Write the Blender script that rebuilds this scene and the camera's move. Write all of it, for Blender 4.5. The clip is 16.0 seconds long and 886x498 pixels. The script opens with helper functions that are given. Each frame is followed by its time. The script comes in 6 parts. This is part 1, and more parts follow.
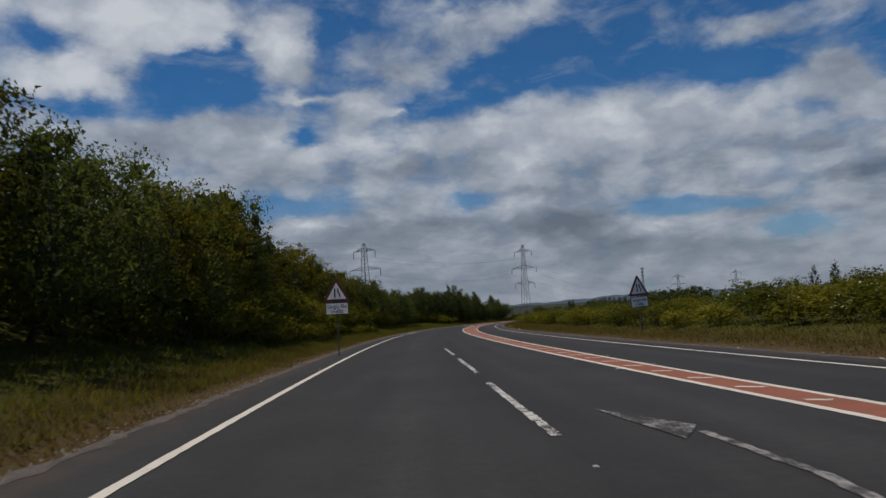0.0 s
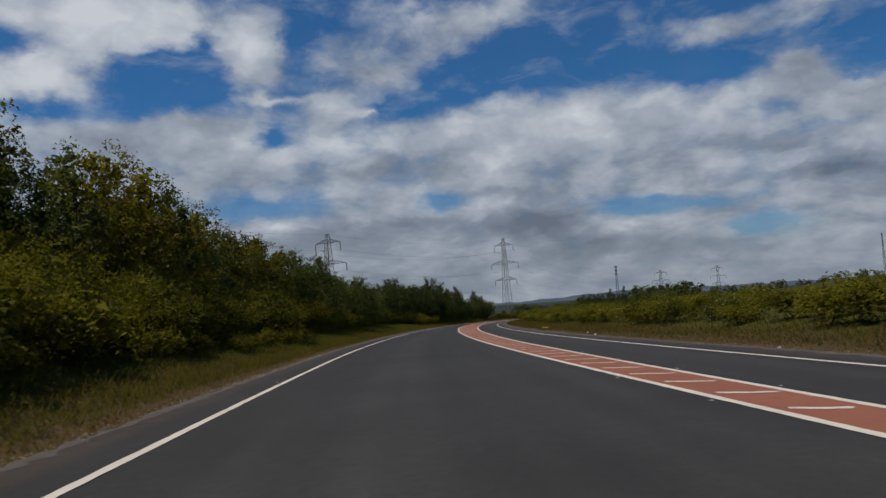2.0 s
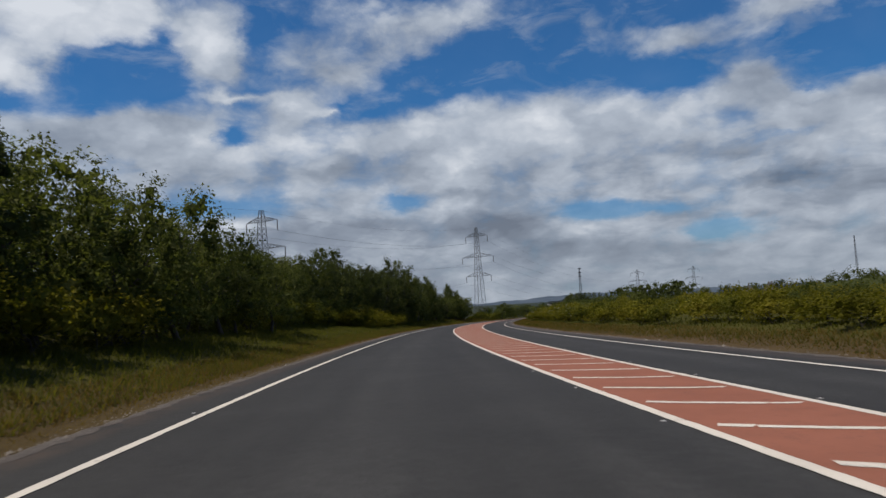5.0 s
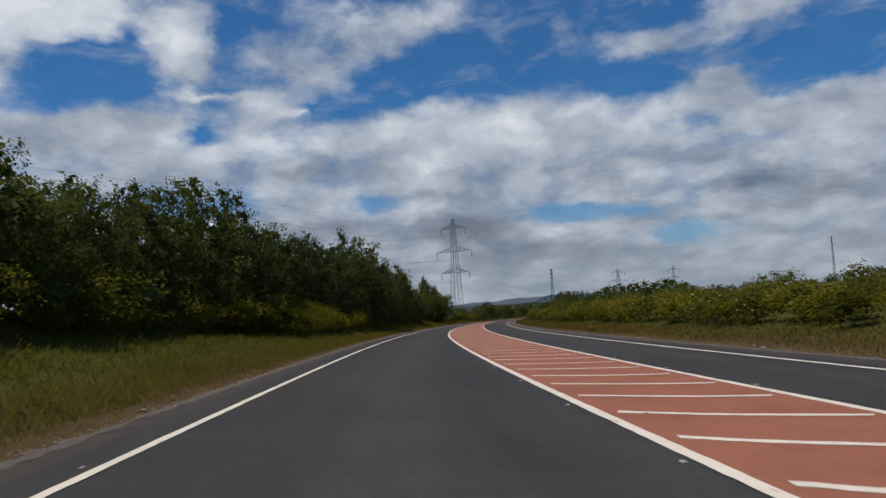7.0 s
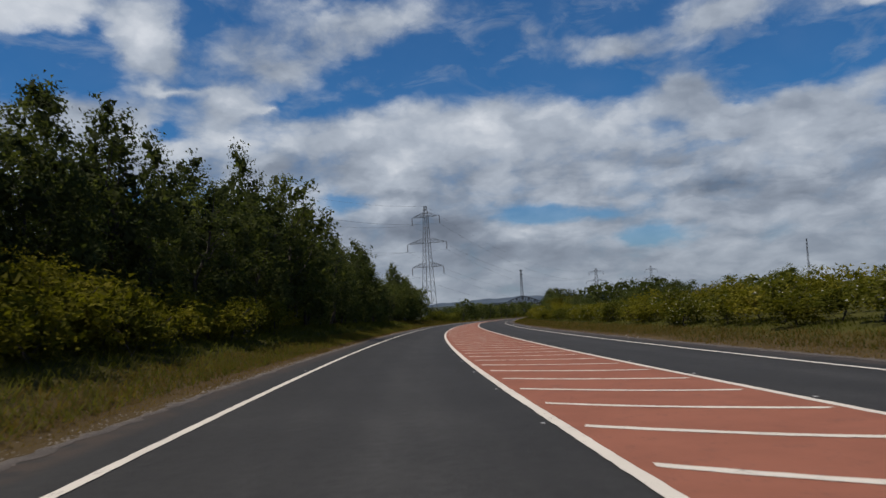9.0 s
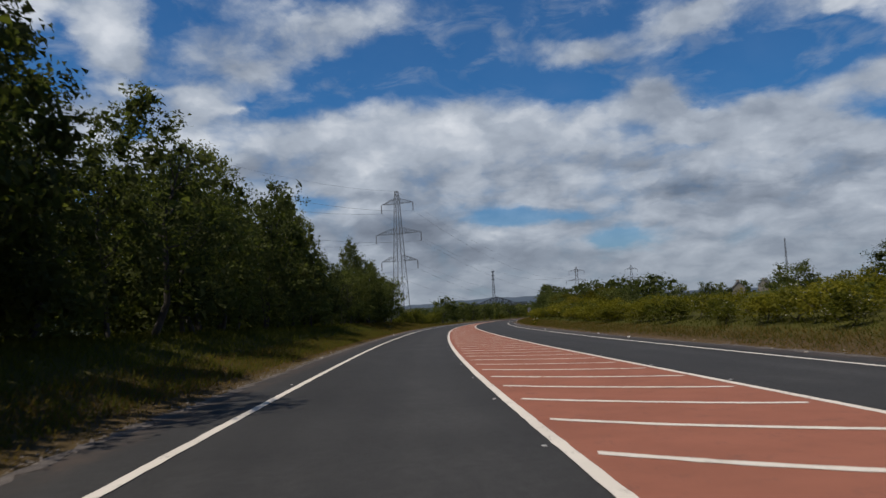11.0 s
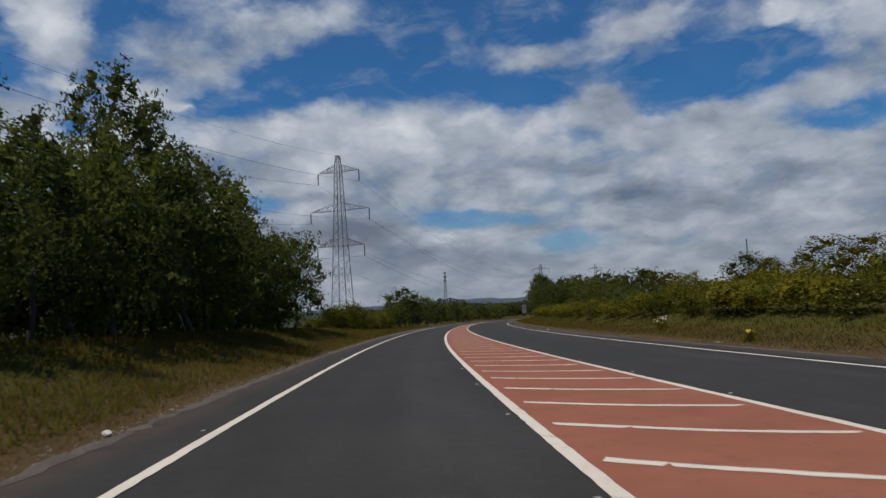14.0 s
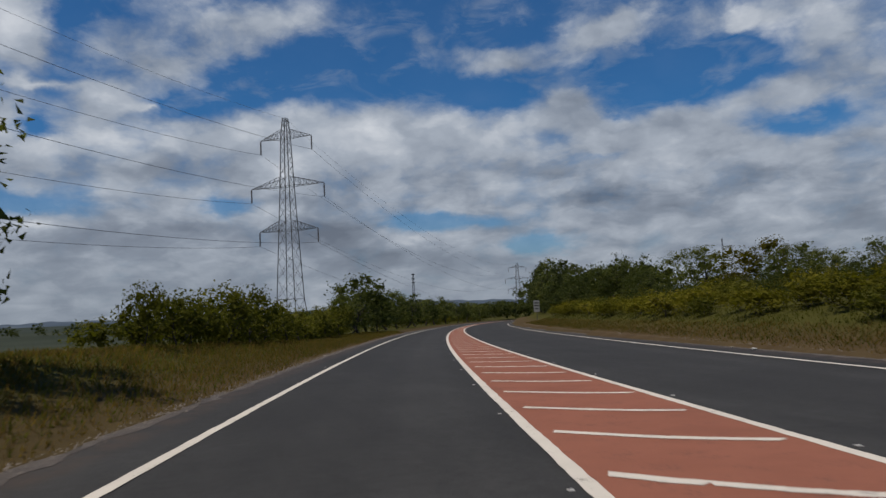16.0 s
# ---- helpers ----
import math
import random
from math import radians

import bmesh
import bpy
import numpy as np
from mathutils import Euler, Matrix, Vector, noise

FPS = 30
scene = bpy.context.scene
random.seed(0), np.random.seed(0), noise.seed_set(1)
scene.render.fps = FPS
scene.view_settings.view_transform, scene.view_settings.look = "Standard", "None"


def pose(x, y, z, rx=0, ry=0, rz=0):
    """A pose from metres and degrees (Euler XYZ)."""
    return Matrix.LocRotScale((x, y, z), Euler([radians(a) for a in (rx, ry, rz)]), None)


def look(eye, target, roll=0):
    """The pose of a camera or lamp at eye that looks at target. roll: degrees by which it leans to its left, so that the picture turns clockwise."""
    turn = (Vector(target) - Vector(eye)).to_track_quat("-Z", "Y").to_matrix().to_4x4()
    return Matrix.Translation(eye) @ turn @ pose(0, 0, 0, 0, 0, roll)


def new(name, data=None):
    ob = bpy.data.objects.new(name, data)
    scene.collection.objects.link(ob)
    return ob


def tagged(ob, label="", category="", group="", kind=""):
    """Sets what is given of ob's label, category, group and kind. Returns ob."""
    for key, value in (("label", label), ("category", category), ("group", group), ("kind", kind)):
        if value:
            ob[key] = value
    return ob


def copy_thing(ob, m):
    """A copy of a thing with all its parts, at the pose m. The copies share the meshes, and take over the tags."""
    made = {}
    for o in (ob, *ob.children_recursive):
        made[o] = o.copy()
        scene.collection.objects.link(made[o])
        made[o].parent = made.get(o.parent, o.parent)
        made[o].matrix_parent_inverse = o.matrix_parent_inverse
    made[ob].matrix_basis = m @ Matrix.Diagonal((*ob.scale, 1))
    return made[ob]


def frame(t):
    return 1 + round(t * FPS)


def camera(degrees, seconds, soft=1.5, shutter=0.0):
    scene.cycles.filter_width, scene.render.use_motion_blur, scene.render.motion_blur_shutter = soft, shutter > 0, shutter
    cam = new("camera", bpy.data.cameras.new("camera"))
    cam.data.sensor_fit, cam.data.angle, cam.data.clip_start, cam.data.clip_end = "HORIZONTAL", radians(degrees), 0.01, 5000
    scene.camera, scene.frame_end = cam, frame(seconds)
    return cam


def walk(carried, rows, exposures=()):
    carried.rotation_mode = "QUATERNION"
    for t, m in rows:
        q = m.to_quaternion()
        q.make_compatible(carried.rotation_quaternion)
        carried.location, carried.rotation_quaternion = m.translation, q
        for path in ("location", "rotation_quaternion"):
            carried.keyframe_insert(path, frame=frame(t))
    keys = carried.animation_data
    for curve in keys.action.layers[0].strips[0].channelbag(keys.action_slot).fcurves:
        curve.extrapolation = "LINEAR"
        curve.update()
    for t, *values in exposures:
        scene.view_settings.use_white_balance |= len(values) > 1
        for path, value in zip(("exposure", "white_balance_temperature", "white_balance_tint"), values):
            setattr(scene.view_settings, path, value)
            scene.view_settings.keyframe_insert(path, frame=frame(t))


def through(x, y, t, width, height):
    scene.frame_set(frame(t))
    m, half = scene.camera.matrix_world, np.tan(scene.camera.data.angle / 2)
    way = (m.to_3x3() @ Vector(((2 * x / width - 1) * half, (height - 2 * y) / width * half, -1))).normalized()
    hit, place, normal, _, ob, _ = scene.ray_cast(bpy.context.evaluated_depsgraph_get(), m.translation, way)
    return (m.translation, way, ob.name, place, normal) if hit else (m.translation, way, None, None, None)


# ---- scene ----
# ---------------------------------------------------------------- camera and its drive
# seconds, x, y, z, yaw, pitch, roll
ROWS = [
    (0.0, 0.00, 0.00, 1.30, 0.04, 4.55, 3.22),
    (0.5, -0.47, 10.14, 1.11, -0.63, 4.53, 3.09),
    (1.0, -0.85, 20.28, 0.91, -1.20, 4.46, 3.07),
    (1.5, -1.15, 30.43, 0.72, -1.65, 4.43, 3.42),
    (2.0, -1.35, 40.58, 0.52, -2.12, 4.48, 3.87),
    (2.5, -1.46, 50.72, 0.33, -2.59, 4.43, 3.63),
    (3.0, -1.48, 60.87, 0.14, -3.12, 4.33, 3.74),
    (3.5, -1.41, 71.02, -0.06, -3.62, 4.53, 3.48),
    (4.0, -1.24, 81.17, -0.25, -4.12, 4.43, 3.37),
    (4.5, -0.97, 91.32, -0.44, -4.67, 4.42, 3.37),
    (5.0, -0.61, 101.46, -0.64, -5.22, 4.41, 3.36),
    (5.5, -0.15, 111.60, -0.83, -5.78, 4.41, 3.35),
    (6.0, 0.41, 121.74, -1.03, -6.33, 4.41, 3.35),
    (6.5, 1.07, 131.87, -1.22, -6.90, 4.40, 3.34),
    (7.0, 1.84, 141.99, -1.41, -7.56, 4.41, 3.28),
    (7.5, 2.70, 152.10, -1.61, -8.17, 4.42, 3.34),
    (8.0, 3.68, 162.20, -1.80, -8.84, 4.42, 3.03),
    (8.5, 4.75, 172.30, -2.00, -9.45, 4.38, 3.11),
    (9.0, 5.94, 182.38, -2.19, -10.08, 4.31, 2.81),
    (9.5, 7.23, 192.44, -2.38, -10.66, 4.32, 2.82),
    (10.0, 8.62, 202.50, -2.58, -11.23, 4.33, 2.83),
    (10.5, 10.13, 212.53, -2.77, -11.81, 4.34, 2.83),
    (11.0, 11.74, 222.56, -2.97, -12.39, 4.35, 2.84),
    (11.5, 13.46, 232.56, -3.16, -12.99, 4.36, 2.84),
    (12.0, 15.30, 242.54, -3.35, -13.51, 4.40, 2.98),
    (12.5, 17.24, 252.50, -3.55, -14.13, 4.34, 3.06),
    (13.0, 19.29, 262.44, -3.74, -14.96, 4.30, 2.72),
    (13.5, 21.45, 272.36, -3.93, -15.59, 4.39, 2.87),
    (14.0, 23.72, 282.25, -4.13, -16.27, 4.34, 2.68),
    (14.5, 26.11, 292.12, -4.32, -16.86, 4.38, 2.65),
    (15.0, 28.60, 301.96, -4.52, -17.49, 4.40, 2.50),
    (15.5, 31.20, 311.77, -4.71, -18.12, 4.44, 2.87),
    (16.0, 33.91, 321.55, -4.90, -18.77, 4.40, 2.77),
]
cam = camera(62.2, 16.0, soft=1.45, shutter=0.10)
walk(cam, [(r[0], pose(r[1], r[2], r[3], 90 + r[5], r[6], r[4])) for r in ROWS],
     exposures=[(0.0, -0.42, 6400, 10), (1.5, -0.42, 6400, 10), (2.5, -0.26, 6400, 10), (4.0, -0.1, 6400, 10), (7.5, -0.08, 6400, 10), (9.0, -0.16, 6400, 10), (12.0, -0.12, 6400, 10), (13.5, -0.22, 6400, 10), (16.0, -0.30, 6400, 10)])

# ---------------------------------------------------------------- sky, clouds and sun
SUN_AZ, SUN_EL = -106.0, 63.0        # degrees, clockwise from +y; height

# azimuth, height, half width, half height (degrees), strength: gaps in the cloud
GAPS = [(-15.2, 20.2, 1.4, 1.5, -0.80), (-18.0, 18.1, 2.1, 1.4, -0.90), (-7.8, 20.9, 1.5, 2.1, -0.60), (-10.6, 13.8, 1.6, 0.8, -1.20), (-0.9, 15.4, 2.5, 0.6, -1.10), (12.5, 18.4, 5.3, 1.8, -1.20),
        (14.2, 20.3, 2.1, 1.3, -0.70), (4.8, 17.4, 3.2, 1.1, -0.80), (22.4, 15.7, 3.7, 1.5, -0.90), (19.0, 21.4, 2.5, 0.8, -0.50), (24.0, 20.0, 3.1, 0.9, -0.50), (36.9, 16.7, 4.1, 1.5, -1.20),
        (33.6, 13.5, 1.7, 1.2, -0.70), (26.9, 12.7, 3.1, 0.8, -0.15), (-28.8, 19.9, 1.8, 1.2, -0.70), (-25.7, 15.2, 3.0, 0.7, -1.00), (-18.7, 18.1, 2.5, 1.5, -0.70), (-5.3, 21.5, 2.8, 1.3, -0.40)]
GAPS_LOW = [(2.3, 8.3, 2.1, 0.6, -1.40), (17.5, 6.6, 3.1, 0.7, -1.30), (22.9, 6.3, 2.9, 0.5, -0.80), (26.5, 4.4, 3.0, 0.8, -0.90), (-11.6, 8.3, 4.3, 0.9, -1.20), (-20.0, 15.0, 2.4, 1.0, -0.50),
            (-14.7, 16.4, 1.7, 0.9, -0.40), (40.3, 16.2, 4.2, 2.0, -1.10), (46.5, 11.9, 3.4, 1.0, -1.20), (26.3, 4.4, 1.8, 1.0, -0.90), (17.4, 6.6, 2.7, 0.8, -0.40), (28.9, 12.1, 2.6, 0.7, -0.20),
            (31.4, 10.8, 3.4, 0.4, -0.40), (-10.2, 13.1, 2.1, 0.8, -0.60), (35.5, 14.4, 2.5, 0.8, -0.40), (-29.7, 4.1, 2.0, 1.1, -0.30), (11.5, 18.9, 5.0, 1.5, -0.40)]
# banks and puffs of cloud
BANKS = [(-21.8, 21.4, 10.1, 2.2, 1.60), (-29.2, 16.9, 2.1, 1.5, 1.10), (-25.1, 17.5, 2.1, 1.4, 1.10), (-11.7, 19.7, 2.6, 1.7, 0.95), (-10.7, 18.2, 2.1, 1.2, 0.70), (-3.9, 20.2, 3.6, 1.9, 0.50),
         (-1.4, 17.9, 3.4, 1.1, 0.75), (6.2, 21.6, 6.6, 1.7, 0.90), (3.6, 19.5, 2.8, 1.1, 0.40), (17.6, 20.4, 2.7, 1.6, 0.60), (23.9, 18.1, 5.8, 0.8, 0.65), (29.5, 15.1, 2.8, 1.4, 0.65),
         (32.3, 19.8, 2.4, 1.1, 0.90), (38.4, 17.9, 3.2, 1.1, 0.80), (-18.1, 14.1, 4.8, 1.5, 0.75), (-6.2, 15.8, 1.8, 1.0, 1.20), (-9.7, 16.4, 2.9, 0.3, 0.70), (-3.0, 15.3, 1.5, 0.3, 0.80)]
BANKS_WIDE = [(-13.9, 13.7, 5.1, 1.3, 0.70), (13.6, 13.9, 10.4, 2.4, 0.50), (36.4, 11.1, 4.6, 1.9, 0.50), (31.8, 12.8, 3.4, 1.2, 0.30), (24.1, 19.2, 7.9, 0.9, 0.50), (48.3, 17.0, 4.3, 2.1, 0.70),
              (43.0, 19.2, 5.6, 1.2, 0.80), (44.9, 14.2, 2.2, 1.0, 0.50), (34.3, 20.8, 1.8, 0.9, 0.70), (7.1, 10.2, 2.2, 1.5, 0.40), (3.8, 9.7, 1.9, 1.3, 0.40), (-10.4, 6.8, 2.1, 0.9, 0.70)]
# sunlit tops and grey undersides of the cloud
TONES = [(-5.5, 13.0, 5.6, 1.2, 0.60), (-1.7, 11.0, 5.0, 0.9, -1.00), (6.9, 10.5, 1.8, 1.1, 1.00), (8.1, 8.6, 2.9, 0.6, -0.80), (13.6, 13.9, 9.5, 2.0, 0.45), (31.0, 7.5, 2.3, 0.8, -0.70),
         (36.7, 6.6, 2.9, 0.9, -0.70), (11.5, 5.6, 2.6, 1.4, -1.10), (15.3, 4.0, 3.7, 0.7, -0.70), (18.2, 5.1, 3.2, 0.6, 0.50), (-1.9, 6.6, 3.9, 0.7, -0.70), (2.0, 7.2, 3.1, 0.4, 0.40),
         (-21.8, 21.5, 10.1, 2.0, 1.10), (-29.2, 16.9, 2.1, 1.3, 0.90), (-25.1, 17.5, 1.9, 1.2, 0.80), (-11.7, 19.7, 2.1, 1.5, 0.60), (-6.2, 15.8, 1.7, 0.9, 1.00), (36.6, 9.9, 4.2, 1.2, 0.40)]
TONES_LOW = [(-9.7, 16.4, 2.9, 0.3, 0.50), (-3.0, 15.3, 1.5, 0.3, 0.60), (-10.4, 6.9, 2.1, 0.6, 0.70), (8.9, 5.8, 3.9, 1.3, -0.60), (27.7, 9.7, 3.2, 0.6, -0.40), (42.1, 7.9, 2.1, 0.7, -0.60),
             (48.7, 5.0, 2.0, 0.8, -0.70), (32.9, 7.7, 5.0, 0.5, -0.50), (-3.0, 5.6, 5.3, 1.0, -0.50), (-10.2, 6.8, 2.4, 0.4, 0.40), (43.8, 18.7, 5.5, 1.2, 0.50), (16.1, 3.3, 6.6, 0.8, -0.50),
             (6.2, 21.6, 6.2, 1.3, 0.30), (17.7, 9.9, 6.5, 0.9, -0.35)]


class Nodes:
    """Short-hand for building a node tree."""

    def __init__(self, tree):
        self.tree = tree
        tree.nodes.clear()

    def add(self, kind):
        return self.tree.nodes.new(kind)

    def link(self, a, b):
        self.tree.links.new(a, b)

    def put(self, socket, value):
        if isinstance(value, bpy.types.NodeSocket):
            self.tree.links.new(value, socket)
        else:
            socket.default_value = value

    def math(self, op, a, b=0.0, c=0.0, clamp=False):
        node = self.add("ShaderNodeMath")
        node.operation, node.use_clamp = op, clamp
        for socket, value in zip(node.inputs, (a, b, c)):
            self.put(socket, value)
        return node.outputs[0]

    def vec(self, op, a, b=(0, 0, 0)):
        node = self.add("ShaderNodeVectorMath")
        node.operation = op
        self.put(node.inputs[0], a)
        self.put(node.inputs[1], b)
        return node.outputs[0]

    def noise(self, vector, scale, detail=4.0, rough=0.55, distort=0.0, out="Fac"):
        node = self.add("ShaderNodeTexNoise")
        if vector is not None:
            self.put(node.inputs["Vector"], vector)
        self.put(node.inputs["Scale"], scale)
        self.put(node.inputs["Detail"], detail)
        self.put(node.inputs["Roughness"], rough)
        self.put(node.inputs["Distortion"], distort)
        return node.outputs[out]

    def cells(self, vector, scale, detail=2.0):
        """Soft round cells: 1 at their hearts, falling off outwards."""
        node = self.add("ShaderNodeTexVoronoi")
        node.feature = "SMOOTH_F1"
        self.put(node.inputs["Vector"], vector)
        node.inputs["Scale"].default_value, node.inputs["Detail"].default_value = scale, detail
        node.inputs["Smoothness"].default_value = 0.35
        return self.math("SUBTRACT", 1.0, node.outputs["Distance"])

    def ramp(self, fac, *stops):
        node = self.add("ShaderNodeValToRGB")
        els = node.color_ramp.elements
        while len(els) < len(stops):
            els.new(0.5)
        for el, (at, colour) in zip(els, stops):
            el.position = at
            el.color = (*colour, 1) if len(colour) == 3 else colour
        self.put(node.inputs[0], fac)
        return node.outputs[0]

    def step(self, x, lo, hi, to_lo=0.0, to_hi=1.0):
        node = self.add("ShaderNodeMapRange")
        node.interpolation_type = "SMOOTHSTEP"
        for socket, value in zip(node.inputs, (x, lo, hi, to_lo, to_hi)):
            self.put(socket, value)
        return node.outputs[0]

    def mix(self, fac, a, b, blend="MIX"):
        node = self.add("ShaderNodeMix")
        node.data_type, node.blend_type = "RGBA", blend
        self.put(node.inputs[0], fac)
        for socket, value in ((node.inputs[6], a), (node.inputs[7], b)):
            self.put(socket, (*value, 1) if isinstance(value, tuple) and len(value) == 3 else value)
        return node.outputs[2]


def build_sky():
    world = bpy.data.worlds.new("sky")
    scene.world = world
    world.use_nodes = True
    n = Nodes(world.node_tree)
    coords = n.add("ShaderNodeTexCoord").outputs["Generated"]
    split = n.add("ShaderNodeSeparateXYZ")
    n.link(coords, split.inputs[0])
    az = n.math("MULTIPLY", n.math("ARCTAN2", split.outputs[0], split.outputs[1]), 57.2958)
    el = n.math("MULTIPLY", n.math("ARCSINE", split.outputs[2]), 57.2958)
    comb = n.add("ShaderNodeCombineXYZ")
    n.put(comb.inputs[0], az)
    n.put(comb.inputs[1], el)
    plain = comb.outputs[0]
    # billows lie flat, the more so towards the horizon
    comb2 = n.add("ShaderNodeCombineXYZ")
    n.put(comb2.inputs[0], n.math("MULTIPLY", az, 0.1))
    n.put(comb2.inputs[1], n.math("MULTIPLY", n.math("POWER", n.math("MAXIMUM", n.math("ADD", el, 2.0), 0.0), 0.8), 0.36))
    n.put(comb2.inputs[2], 3.7)
    billow = comb2.outputs[0]
    wob = n.vec("SUBTRACT", n.noise(billow, 2.6, 6.0, 0.62, 0.0, "Color"), (0.5, 0.5, 0.5))
    warped = n.vec("ADD", plain, n.vec("MULTIPLY", wob, (3.6, 1.9, 0.0)))

    def blobs(rows, start):
        total = start
        for a, e, ra, re, amp in rows:
            grad = n.add("ShaderNodeTexGradient")
            grad.gradient_type = "QUADRATIC_SPHERE"
            place = grad.texture_mapping
            place.scale = (0.44 / ra, 0.44 / re, 0.0)
            place.translation = (-a * 0.44 / ra, -e * 0.44 / re, 0.0)
            n.link(warped, grad.inputs[0])
            total = n.math("MULTIPLY_ADD", grad.outputs["Fac"], amp * 1.35, total)
        return total

    fine = n.noise(billow, 2.4, 9.0, 0.62, 0.3)
    puffs = n.math("SUBTRACT", n.cells(n.vec("ADD", billow, n.vec("MULTIPLY", wob, (0.35, 0.35, 0.0))), 2.3, 3.0), 0.52)
    wide = n.noise(billow, 0.8, 3.0, 0.5, 0.2)
    base = n.math("ADD", n.step(el, 13.2, 17.0, 1.02, 0.24), n.step(el, 5.0, 10.0, 0.22, 0.0))
    start = n.math("ADD", base, n.math("MULTIPLY", n.math("SUBTRACT", wide, 0.5), 0.45))
    start = n.math("ADD", start, n.math("MULTIPLY", n.math("SUBTRACT", fine, 0.5), 1.45))
    start = n.math("ADD", start, n.math("MULTIPLY", puffs, 0.5))
    dens = blobs(GAPS_LOW, blobs(GAPS, start))
    dens = blobs(BANKS_WIDE, blobs(BANKS, dens))
    cover = n.math("MULTIPLY", n.step(dens, -0.12, 0.98, n.step(el, 6.0, 13.0, 0.32, 0.04), 1.0), n.step(el, 9.0, 20.0, 1.0, 0.94))
    # thin high veils drawn across the blue
    veil = n.noise(n.vec("ADD", n.vec("MULTIPLY", billow, (1.0, 1.5, 1.0)), (4.0, 1.0, 0.0)), 1.9, 8.0, 0.6, 0.5)
    cover = n.math("MAXIMUM", cover, n.step(veil, 0.46, 0.76, 0.0, 0.38))
    tone = n.math("ADD", 0.71, n.math("MULTIPLY", n.math("SUBTRACT", n.noise(billow, 1.8, 8.0, 0.56, 0.3), 0.5), 0.5))
    tone = n.math("ADD", tone, n.math("MULTIPLY", puffs, n.step(el, 3.0, 12.0, 0.40, 0.38)))
    tone = n.math("ADD", tone, n.math("MULTIPLY", blobs(TONES_LOW, blobs(TONES, 0.0)), 0.34))
    comb3 = n.add("ShaderNodeCombineXYZ")
    n.put(comb3.inputs[0], n.math("MULTIPLY", az, 0.20))
    n.put(comb3.inputs[1], n.math("MULTIPLY", el, 0.50))
    n.put(comb3.inputs[2], 9.1)
    layers = n.math("SUBTRACT", n.noise(comb3.outputs[0], 1.4, 6.0, 0.55, 0.6), 0.5)
    tone = n.math("ADD", tone, n.math("MULTIPLY", layers, n.step(el, 7.0, 13.0, 0.70, 0.12)))
    tone = n.math("ADD", tone, n.step(el, 1.0, 20.0, 0.0, 0.04))
    cloud = n.ramp(tone, (0.0, (0.162, 0.192, 0.246)), (0.40, (0.288, 0.332, 0.404)), (0.68, (0.462, 0.511, 0.584)), (1.0, (0.755, 0.783, 0.825)))
    sky = n.add("ShaderNodeTexSky")
    sky.sky_type, sky.sun_disc = "NISHITA", False
    sky.sun_elevation, sky.sun_rotation = radians(SUN_EL), radians(SUN_AZ)
    sky.air_density, sky.dust_density, sky.ozone_density = 1.0, 0.3, 2.5
    blue = n.mix(1.0, sky.outputs[0], (0.0175, 0.053, 0.083), "MULTIPLY")
    haze = n.step(el, 0.0, 8.0, 0.6, 0.0)
    both = n.mix(cover, blue, cloud)
    both = n.mix(haze, both, n.mix(0.75, both, (0.27, 0.31, 0.36)))
    # the ground's own dull light below the horizon
    both = n.mix(n.step(el, -2.0, -0.3), (0.06, 0.065, 0.05), both)
    back = n.add("ShaderNodeBackground")
    n.link(both, back.inputs[0])
    back.inputs[1].default_value = 1.0
    n.link(back.outputs[0], n.add("ShaderNodeOutputWorld").inputs[0])


build_sky()

sun = new("sun", bpy.data.lights.new("sun", "SUN"))
sun.data.energy, sun.data.angle, sun.data.color = 5.0, radians(0.6), (1.0, 0.90, 0.77)
sun_way = Vector((math.sin(radians(SUN_AZ)) * math.cos(radians(SUN_EL)), math.cos(radians(SUN_AZ)) * math.cos(radians(SUN_EL)), math.sin(radians(SUN_EL))))
sun.matrix_world = look(sun_way * 200, (0, 0, 0))


# ---------------------------------------------------------------- materials
def material(name, rough=0.8):
    mat = bpy.data.materials.new(name)
    mat.use_nodes = True
    n = Nodes(mat.node_tree)
    shader = n.add("ShaderNodeBsdfPrincipled")
    shader.inputs["Roughness"].default_value = rough
    n.link(shader.outputs[0], n.add("ShaderNodeOutputMaterial").inputs[0])
    return mat, n, shader


def bump(n, shader, height, strength, distance):
    node = n.add("ShaderNodeBump")
    node.inputs["Strength"].default_value, node.inputs["Distance"].default_value = strength, distance
    n.link(height, node.inputs["Height"])
    n.link(node.outputs[0], shader.inputs["Normal"])


def world_place(n):
    return n.add("ShaderNodeNewGeometry").outputs["Position"]


